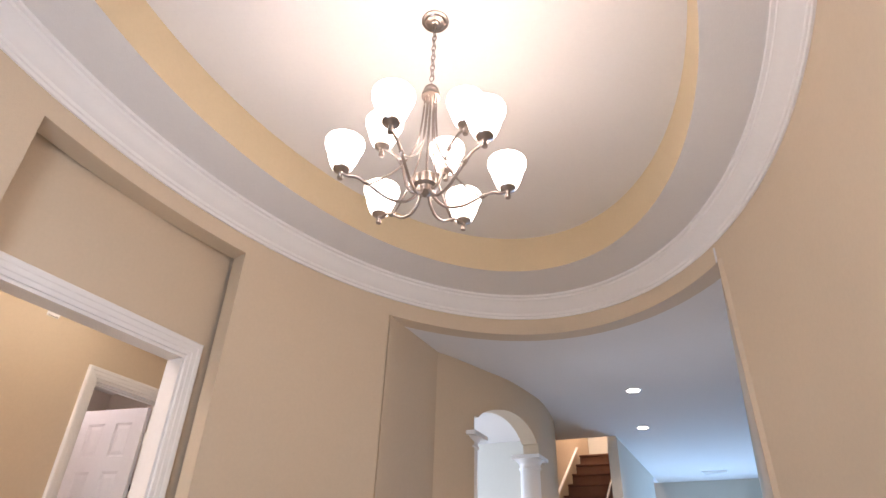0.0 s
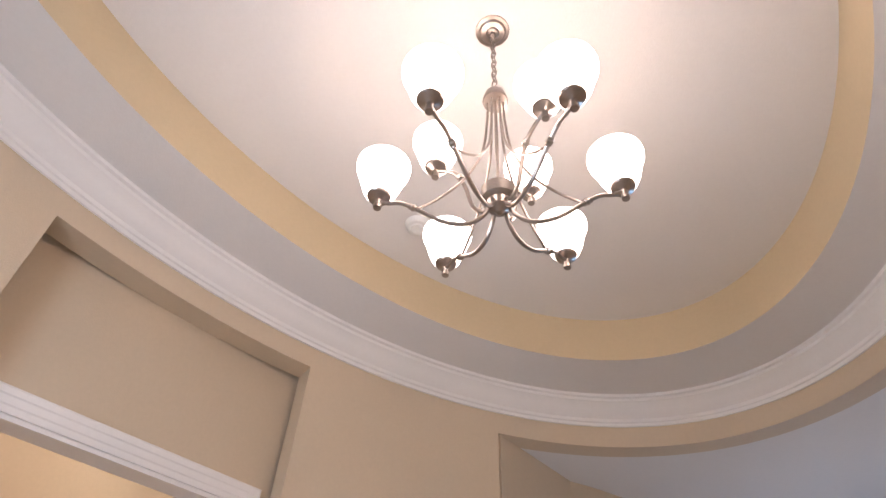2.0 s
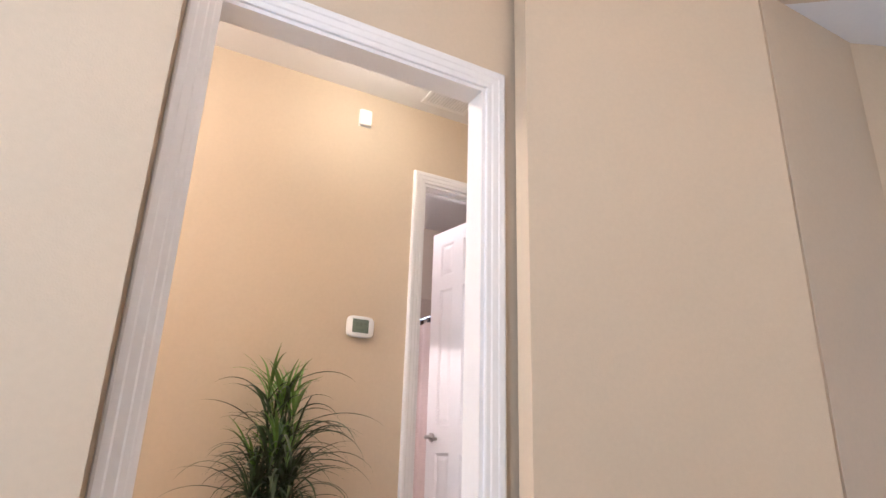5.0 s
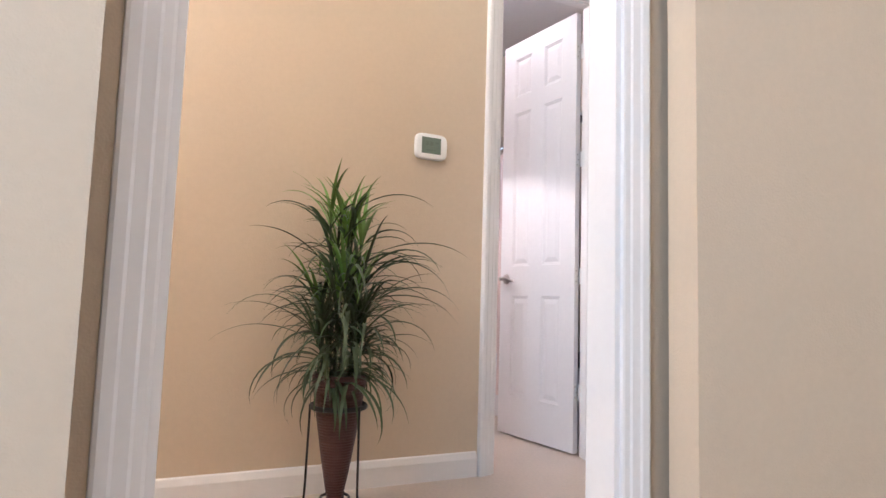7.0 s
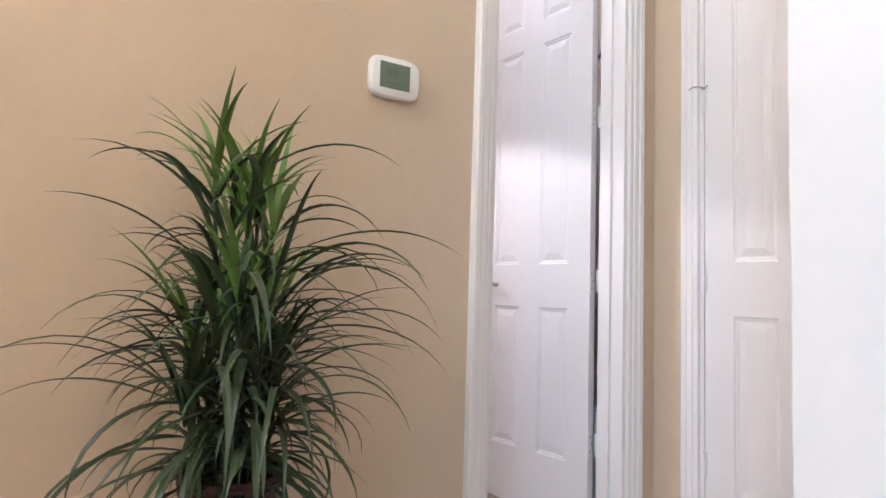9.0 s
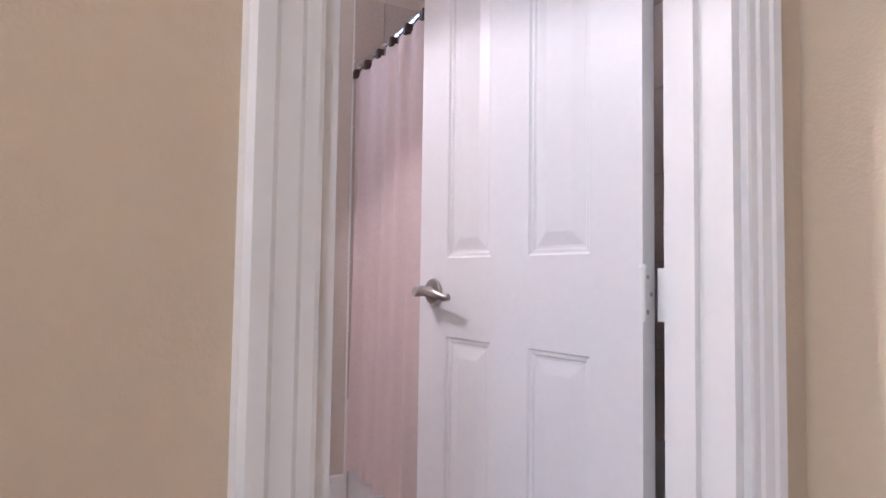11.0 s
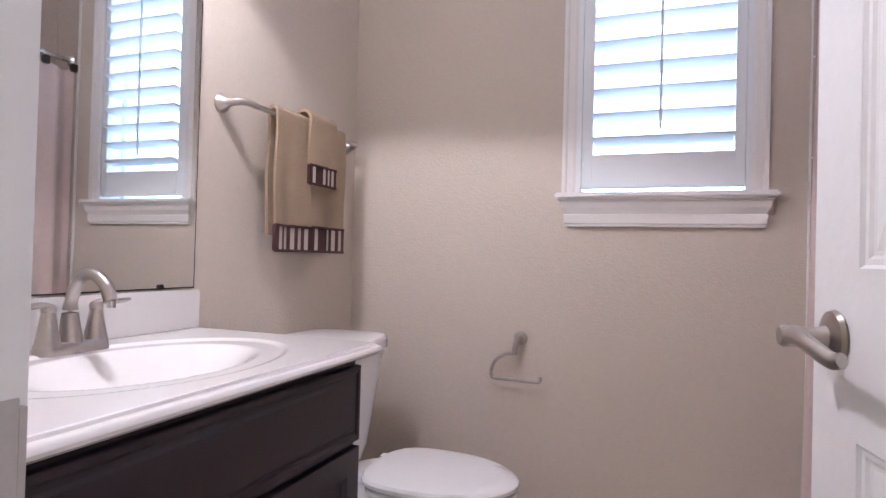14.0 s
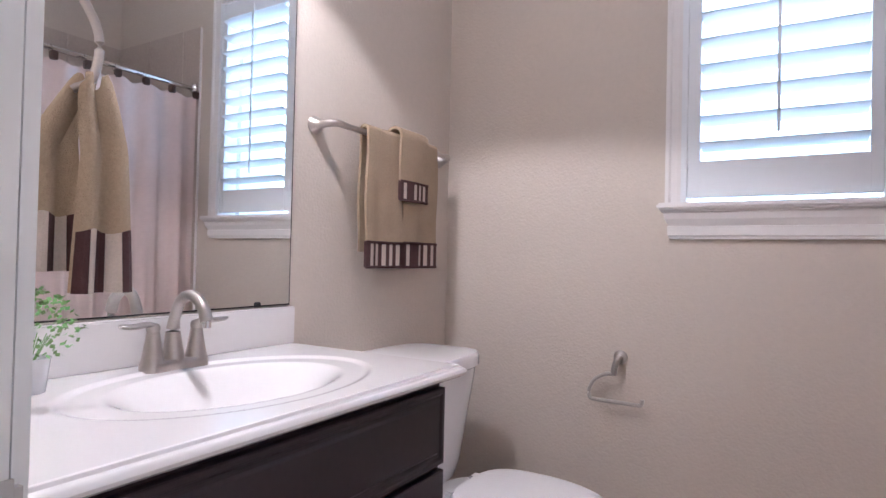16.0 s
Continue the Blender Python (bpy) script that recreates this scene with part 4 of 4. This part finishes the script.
def lobed(bm, levels, n=40):
    """Rings of egg-shaped outlines: (z, half width, y back, y front)."""
    rings = []
    for z, w, y0, y1 in levels:
        yc = y0 + (y1 - y0) * 0.42
        ring = []
        for k in range(n):
            a = 2 * math.pi * k / n
            c, s_ = math.cos(a), math.sin(a)
            ly = (y1 - yc) if s_ > 0 else (yc - y0)
            e = 2.0 if s_ > 0 else 3.2
            rr = (abs(c) ** e + abs(s_) ** e) ** (-1 / e)
            ring.append((w * rr * c, yc + ly * rr * s_, z))
        rings.append(ring + ring[:1])
    vr = strip(bm, rings)
    bm.faces.new(vr[0][:-1]), bm.faces.new(vr[-1][:-1])
    bmesh.ops.remove_doubles(bm, verts=bm.verts, dist=1e-6)
    return bm


part("bowl", lobed(bmesh.new(), [(0.0, 0.12, 0.16, 0.58), (0.06, 0.115, 0.17, 0.56), (0.14, 0.118, 0.20, 0.59), (0.23, 0.150, 0.24, 0.71), (0.29, 0.180, 0.26, 0.805), (0.322, 0.187, 0.26, 0.825), (0.335, 0.182, 0.262, 0.820)]), CERAMIC, tl, smooth=True)
part("seat", lobed(bmesh.new(), [(0.338, 0.181, 0.39, 0.824), (0.342, 0.186, 0.387, 0.829), (0.352, 0.186, 0.387, 0.829), (0.356, 0.181, 0.39, 0.824)]), CERAMIC, tl, smooth=True)
part("lid", lobed(bmesh.new(), [(0.359, 0.181, 0.375, 0.824), (0.362, 0.185, 0.373, 0.828), (0.371, 0.185, 0.373, 0.828), (0.378, 0.178, 0.38, 0.818), (0.381, 0.150, 0.41, 0.77)]), CERAMIC, tl, smooth=True)
bm = bmesh.new()
rings = []
for z, w, y0, y1 in ((0.330, 0.165, 0.05, 0.225), (0.338, 0.185, 0.035, 0.25), (0.38, 0.200, 0.022, 0.262), (0.63, 0.232, 0.012, 0.300), (0.655, 0.234, 0.012, 0.302)):
    ring = []
    for k in range(44):
        a = 2 * math.pi * k / 44
        c, s_ = math.cos(a), math.sin(a)
        e = 5.5
        rr = (abs(c) ** e + abs(s_) ** e) ** (-1 / e)
        u = rr * c
        yb_ = (y0 + y1) / 2 + (y1 - y0) / 2 * rr * s_
        if s_ > 0:
            yb_ += 0.022 * (1 - u * u)
        ring.append((w * u, yb_, z))
    rings.append(ring + ring[:1])
vr = strip(bm, rings)
bm.faces.new(vr[0][:-1]), bm.faces.new(vr[-1][:-1])
bmesh.ops.remove_doubles(bm, verts=bm.verts, dist=1e-6)
part("tank", bm, CERAMIC, tl, smooth=True)
bm = bmesh.new()
rings = []
for z, w, y0, y1 in ((0.656, 0.240, 0.008, 0.308), (0.660, 0.245, 0.006, 0.312), (0.688, 0.245, 0.006, 0.312), (0.697, 0.239, 0.012, 0.306), (0.700, 0.20, 0.04, 0.27)):
    ring = []
    for k in range(44):
        a = 2 * math.pi * k / 44
        c, s_ = math.cos(a), math.sin(a)
        e = 5.5
        rr = (abs(c) ** e + abs(s_) ** e) ** (-1 / e)
        yb_ = (y0 + y1) / 2 + (y1 - y0) / 2 * rr * s_
        if s_ > 0:
            yb_ += 0.022 * (1 - (rr * c) ** 2)
        ring.append((w * rr * c, yb_, z))
    rings.append(ring + ring[:1])
vr = strip(bm, rings)
bm.faces.new(vr[0][:-1]), bm.faces.new(vr[-1][:-1])
bmesh.ops.remove_doubles(bm, verts=bm.verts, dist=1e-6)
part("tank_lid", bm, CERAMIC, tl, smooth=True)
for sg in (-1, 1):
    part("seat_hinge", boxes((sg * 0.075 - 0.02, sg * 0.075 + 0.02, 0.355, 0.385, 0.343, 0.371), bevel=0.004), CERAMIC, tl)
# paper holder
ph = thing("paper_holder", "empty brushed nickel toilet paper holder on the wall", "paper holder", m=pose(XW, 2.05, 0.778) @ Matrix.Scale(0.93, 4))
bm = bmesh.new()
lathe(bm, [(0, 0), (0.026, 0), (0.027, 0.003), (0.024, 0.010), (0.016, 0.016), (0, 0.018)], pose(0, 0, 0, 0, 90, 0), 24)
part("rose", bm, NICKEL, ph, smooth=True)
bm = bmesh.new()
pts = smooth_path([(0.012, 0, 0), (0.030, -0.004, -0.006), (0.040, -0.012, -0.034), (0.042, -0.014, -0.062)], 6)
tube(bm, pts, [0.013 - 0.003 * i / len(pts) for i in range(len(pts))], 14)
part("post", bm, NICKEL, ph, smooth=True)
bm = bmesh.new()
tube(bm, smooth_path([(0.042, -0.014, -0.056), (0.042, -0.050, -0.062), (0.042, -0.085, -0.085), (0.042, -0.104, -0.120), (0.042, -0.103, -0.150), (0.042, -0.085, -0.158), (0.042, 0.0, -0.159), (0.042, 0.075, -0.160), (0.042, 0.088, -0.154), (0.042, 0.090, -0.138)], 6), 0.0072, 10)
part("wire_arm", bm, NICKEL, ph, smooth=True)

# towel stand on the vanity top, with a towel hung through its hook
rg = thing("towel_stand", "brushed nickel towel stand with a curved hook on the vanity top", "towel stand")
RX, RY, RZ = -4.170, 1.570, 1.397
bm = bmesh.new()
lathe(bm, [(0, 0), (0.060, 0), (0.060, 0.006), (0.050, 0.010), (0.012, 0.014), (0.008, 0.03), (0, 0.03)], pose(-4.008, 1.51, TZ - 0.002), 28)
part("base", bm, NICKEL, rg, smooth=True)
bm = bmesh.new()
tube(bm, smooth_path([(-4.008, 1.51, TZ + 0.01), (-4.008, 1.51, 1.285), (-4.013, 1.512, 1.505), (-4.048, 1.53, 1.575), (-4.113, 1.555, 1.575), (-4.179, 1.573, 1.482), (-4.178, 1.572, 1.397), (-4.150, 1.56, 1.370)], 7), 0.0075, 12)
part("hook", bm, NICKEL, rg, smooth=True)
tw = thing("hanging_towel", "tan terry towel with brown and cream hem hung on the stand", "towel")
for dy, ln, ph0, nm, cx in ((0.016, 0.345, 0.3, "front_fall", -0.020), (-0.016, 0.31, 1.7, "back_fall", 0.045)):
    def fall(f, q):
        """A point of the fall: f down its length, q across it."""
        spread = 0.018 + 0.030 * (f ** 0.5)
        gx, gy = RX + cx * min(1.0, 3 * f) + spread * (2 * q - 1), RY + dy + 0.013 * math.sin(q * 9 + ph0) * (0.4 + f * 0.7)
        return (gx, gy, RZ - 0.012 - ln * f + 0.014 * math.cos(q * 9) * (1 - f))
    bm = bmesh.new()
    strip(bm, [[fall(i / 25, k / 20) for k in range(21)] for i in range(26)])
    ob = part(nm, bm, TOWEL, tw, smooth=True)
    sol = ob.modifiers.new("thick", "SOLIDIFY")
    sol.thickness, sol.offset = 0.010, 0.0
    for k in range(5):
        bm = bmesh.new()
        rows = []
        for f in (0.71, 0.80, 0.90, 1.005):
            rows.append([(p[0], p[1] + 0.0065, p[2]) for p in (fall(f, (k + u) / 5) for u in (0.0, 0.5, 1.0))])
        strip(bm, rows)
        ob = part("hem_stripe", bm, CREAM if k in (1, 3) else BROWN, tw)
        sol = ob.modifiers.new("thick", "SOLIDIFY")
        sol.thickness, sol.offset = 0.004, 0.0

# little herb pot on the end of the vanity top
hp = thing("herb_pot", "small potted herb with light green leaves on the vanity top", "plant", m=pose(-4.150, 1.44, TZ - 0.003) @ Matrix.Scale(0.85, 4))
bm = bmesh.new()
lathe(bm, [(0, 0), (0.034, 0), (0.042, 0.07), (0.044, 0.075), (0.040, 0.075), (0.037, 0.06), (0, 0.06)], n=24)
part("pot", bm, CERAMIC, hp, smooth=True)
bm = bmesh.new()
for k in range(330):
    a, b = rnd.uniform(0, 6.28), rnd.uniform(-0.5, 1.3)
    rr = rnd.uniform(0.05, 0.098)
    c = Vector((rr * math.cos(a) * math.cos(b), rr * math.sin(a) * math.cos(b), 0.125 + 0.090 * math.sin(b)))
    c.y = max(c.y, -0.085)
    q = Euler((rnd.uniform(-1, 1), rnd.uniform(-1, 1), a)).to_matrix()
    vs = [bm.verts.new(c + q @ Vector(p)) for p in ((0, 0, 0), (0.006, 0.0055, 0.001), (0.013, 0, 0.003), (0.006, -0.0055, 0.001))]
    bm.faces.new(vs)
tagged(part("leaves", bm, HERB, hp, "small rounded light green leaves"), kind="stuff")
for k in range(12):
    a = k * 0.55
    bm = bmesh.new()
    tube(bm, [(0.01 * math.cos(a), 0.01 * math.sin(a), 0.06), (0.04 * math.cos(a), 0.04 * math.sin(a), 0.12)], 0.001, 5)
    part("stem", bm, HERB, hp)

# ---- tub, tiles, curtain ----
bt = thing("bathtub", "white bathtub behind the shower curtain", "bathtub")
part("apron", boxes((XW + 0.004, XH - 0.004, YT + 0.02, YT + 0.07, 0, 0.46), bevel=0.012), CERAMIC, bt)
part("rim", boxes((XW + 0.004, XH - 0.004, YT + 0.07, YE - 0.012, 0.42, 0.46)), CERAMIC, bt)
tiles = structure(part("wall_tiles", boxes((XW, XW + 0.006, YT + 0.012, YE, 0.46, 2.36), (XW + 0.006, XH - 0.006, YE - 0.006, YE, 0.46, 2.36), (XH - 0.006, XH, YT + 0.012, YE, 0.46, 2.36)), GROUT), "beige ceramic wall tiles round the tub", "wall tiles")
tm = {}


def tile_mesh(w, h):
    key = (round(w, 3), round(h, 3))
    if key not in tm:
        b2 = bmesh.new()
        box(b2, -w / 2, w / 2, -0.004, 0.004, -h / 2, h / 2, bevel=0.0012)
        me = bpy.data.meshes.new("tile")
        bmesh.ops.recalc_face_normals(b2, faces=b2.faces)
        b2.to_mesh(me)
        b2.free()
        me.materials.append(TILE)
        tm[key] = me
    return tm[key]


TS = 0.318
for r_ in range(6):
    z = 0.46 + TS * (r_ + 0.5) - 0.004
    if z + TS / 2 > 2.375:
        continue
    for c_ in range(7):
        w = TS - 0.004 if c_ < 6 else (XH - XW) - 6 * TS - 0.006
        if w < 0.03:
            continue
        x = XW + 0.004 + c_ * TS + w / 2
        o = new("tile", tile_mesh(w, TS - 0.004))
        o.location, o.parent = (x, YE - 0.009, z), tiles
    for c_ in range(3):
        w = TS - 0.004 if c_ < 2 else (YE - YT) - 0.012 - 2 * TS - 0.004
        y = YE - 0.012 - (c_ * TS + w / 2)
        o = new("tile", tile_mesh(w, TS - 0.004))
        o.location, o.rotation_euler, o.parent = (XW + 0.009, y, z), (0, 0, radians(90)), tiles
structure(part("tile_edge", boxes((XW, XW + 0.012, YT, YT + 0.012, 0, 2.36)), TRIM), "pale bullnose edge of the tub tiles", "trim")

RODZ = 2.02
rd = thing("shower_rod", "chrome shower curtain rod across the tub", "shower rod")
bm = bmesh.new()
tube(bm, [(XW + 0.012, YT + 0.045, RODZ), (XH - 0.004, YT + 0.045, RODZ)], 0.0125, 14)
part("rod", bm, CHROME, rd, smooth=True)
for x, sg in ((XW + 0.012, 1), (XH - 0.002, -1)):
    bm = bmesh.new()
    lathe(bm, [(0, 0), (0.028, 0), (0.028, 0.006), (0.018, 0.014), (0.0135, 0.02)], pose(x, YT + 0.045, RODZ, 0, 90 * sg, 0), 20)
    part("flange", bm, CHROME, rd, smooth=True)
cu = thing("shower_curtain", "pale pink fabric shower curtain drawn across the tub", "shower curtain")
CX0, CX1 = XW + 0.022, XV - 0.16
bm = bmesh.new()
NP = 260
rows = []
for i in range(16):
    f = i / 15
    z = RODZ - 0.05 - 1.80 * f
    row = []
    for k in range(NP + 1):
        u = k / NP
        x = CX0 + (CX1 - CX0) * u
        ph_ = u * 2 * math.pi * 12
        amp = 0.014 + 0.020 * f
        y = YT + 0.012 + amp * math.sin(ph_ + 0.5 * math.sin(u * 21)) + 0.010 * f * math.sin(ph_ * 2.3 + 1)
        sag = 0.018 * (1 - f) ** 6 * (1 - math.cos(ph_)) / 2
        row.append((x, y, z - sag))
    rows.append(row)
strip(bm, rows)
ob = part("cloth", bm, CURTAIN, cu, smooth=True)
for k in range(13):
    x = CX0 + (CX1 - CX0) * k / 12
    bm = boxes((x - 0.014, x + 0.014, YT + 0.000, YT + 0.030, RODZ - 0.062, RODZ - 0.022), bevel=0.003)
    hk = part("hook", bm, WOOD, cu, "square brown curtain hook")
    bm = bmesh.new()
    tube(bm, [(x, YT + 0.045 + 0.019 * math.cos(2 * math.pi * j / 14), RODZ - 0.004 + 0.019 * math.sin(2 * math.pi * j / 14)) for j in range(15)], 0.0016, 6)
    part("hook_wire", bm, CHROME, hk)

# ---- hall beyond the foyer ----
for x, y in ((-0.451, 5.53), (-0.615, 6.96)):
    lamp("downlight_beam", "SPOT", 22, (1.0, 0.88, 0.74), pose(x, y, HC - 0.02), 0.05, 0, 120, 0.6)
    dl = thing("downlight", "round recessed ceiling downlight, lit", "downlight", "hall downlights", pose(x, y, HC, 180))
    bm = bmesh.new()
    lathe(bm, [(0.060, 0.004), (0.064, 0.007), (0.078, 0.005), (0.082, 0.0)], n=28)
    part("trim_ring", bm, TRIM, dl, smooth=True)
    bm = bmesh.new()
    lathe(bm, [(0, 0.003), (0.060, 0.004)], n=24)
    part("lens", bm, CANGLOW, dl, "glowing lens")

# curved wall with an arched, columned opening into a side room
ARC = [(-1.796, 3.9), (-1.71, 4.1), (-1.60, 4.45), (-1.483, 4.83), (-1.42, 5.3), (-1.41, 5.64), (-1.48, 6.2), (-1.60, 6.7), (-1.743, 7.08)]
arc = smooth_path([(x, y, 0) for x, y in ARC], 8)
bm = bmesh.new()
Y0A, Y1A, SPR, CRN = 4.36, 5.42, 2.58, 2.84
lo = []
for p in arc:
    f = (p.y - Y0A) / (Y1A - Y0A)
    if 0 < f < 1:
        lo.append(SPR + (CRN - SPR) * math.sqrt(max(0, 1 - (2 * f - 1) ** 2)))
    else:
        lo.append(0.0)
for i in range(len(arc) - 1):
    a, b = arc[i], arc[i + 1]
    d = (b - a).normalized()
    nrm = Vector((-d.y, d.x, 0)) * 0.16
    za, zb = lo[i], lo[i + 1]
    if (za == 0) != (zb == 0):
        za = zb = max(za, zb) if max(za, zb) > 0 else 0
    q = [a, b, b + nrm, a + nrm]
    v = [bm.verts.new((p.x, p.y, z)) for p, z in zip(q, (za, zb, zb, za))] + [bm.verts.new((p.x, p.y, HC)) for p in q]
    for g in ((0, 1, 2, 3), (4, 5, 6, 7), (0, 1, 5, 4), (1, 2, 6, 5), (2, 3, 7, 6), (3, 0, 4, 7)):
        bm.faces.new([v[k] for k in g])
structure(part("wall_arch", bm, PAINT), "tan curved hall wall with an arched opening", "wall")
for x, y in ((-1.72, 4.40), (-1.50, 5.42)):
    co_ = thing("column", "round white column with a moulded capital at the arch", "column", "arch columns", pose(x, y, 0))
    bm = bmesh.new()
    lathe(bm, [(0, 0.0), (0.14, 0.0), (0.14, 0.05), (0.125, 0.06), (0.125, 0.10), (0.115, 0.12)], n=32)
    part("base", bm, TRIM, co_, smooth=True)
    bm = bmesh.new()
    lathe(bm, [(0.105, 0.12), (0.105, 0.9), (0.095, 2.42)], n=32)
    part("shaft", bm, TRIM, co_, smooth=True)
    bm = bmesh.new()
    lathe(bm, [(0.095, 2.42), (0.108, 2.425), (0.108, 2.44), (0.098, 2.445), (0.10, 2.47), (0.135, 2.51)], n=32)
    box(bm, -0.145, 0.145, -0.145, 0.145, 2.51, 2.545, bevel=0.004)
    part("capital", bm, TRIM, co_, smooth=True)
wall_y("wall_side_room", -5.5, -5.4, 3.95, 10.7, HC, ROOMP, (5.2, 7.4, 0.7, 2.4), "pale painted side room wall")
wall_x("wall_side_room_end", -5.4, -1.92, 3.95, 4.05, HC, ROOMP)
wall_x("wall_side_room_back", -5.4, -2.0, 7.15, 7.25, HC, ROOMP, None, "pale painted side room wall")
wall_y("wall_right_room", 3.6, 3.7, 3.0, 10.7, HC, ROOMP)

# carpeted stair that climbs through an opening in the hall ceiling
sr = thing("staircase", "brown carpeted staircase with a dark handrail", "staircase")
for k in range(12):
    y, z = 9.0 - k * 0.26, 3.31 - k * 0.183
    part("step", boxes((-1.90, -1.24, y, y + 0.29, 0, z - 0.03), (-1.90, -1.24, y - 0.025, y + 0.27, z - 0.03, z), bevel=0.008), CARPET, sr)
part("landing", boxes((-1.90, -1.24, 9.27, 9.9, 3.1, 3.31)), CARPET, sr)
part("stringer", boxes((-1.235, -1.205, 6.2, 9.2, 0.0, 1.2)), TRIM, sr)
bm = bmesh.new()
tube(bm, [(-1.93, 6.15, 1.42), (-1.93, 9.0, 3.42)], 0.02, 8)
part("wall_skirt", bm, TRIM, sr, "white painted skirting rail")
bm = bmesh.new()
tube(bm, [(-1.20, 6.1, 1.55), (-1.20, 8.95, 3.50)], 0.028, 10)
part("handrail", bm, WOOD, sr, "dark wooden handrail")
part("newel", boxes((-1.245, -1.155, 6.05, 6.14, 0.0, 1.7), bevel=0.008), WOOD, sr, "dark wooden newel post")
structure(part("wall_stair_west", boxes((-2.06, -1.96, 7.0, 10.0, 0, 5.3)), PAINT), "tan painted stairwell wall", "wall")
structure(part("wall_stair_east", boxes((-1.12, -1.0, 7.33, 10.0, 0, 5.3)), ROOMP), "pale painted stairwell wall", "wall")
structure(part("wall_stair_back", boxes((-1.96, -1.12, 9.9, 10.0, 3.1, 5.3)), ROOMP), "pale painted wall above the stair", "wall")
structure(part("wall_stair_front", boxes((-1.96, -1.0, 7.15, 7.25, HC + 0.102, 5.3)), ROOMP), "pale painted wall over the stair opening", "wall")
structure(part("ceiling_stair", boxes((-2.06, -1.0, 7.15, 10.0, 5.302, 5.4)), CEIL), "flat white stairwell ceiling", "ceiling")
hv = thing("ceiling_register", "white slatted air register in the hall ceiling", "vent", m=pose(-0.08, 9.9, HC))
part("frame", boxes((-0.18, 0.18, -0.1, 0.1, -0.01, 0)), TRIM, hv)
for k in range(6):
    part("slat", boxes((-0.15, 0.15, -0.075 + k * 0.027, -0.060 + k * 0.027, -0.016, -0.010)), PLASTIC, hv)
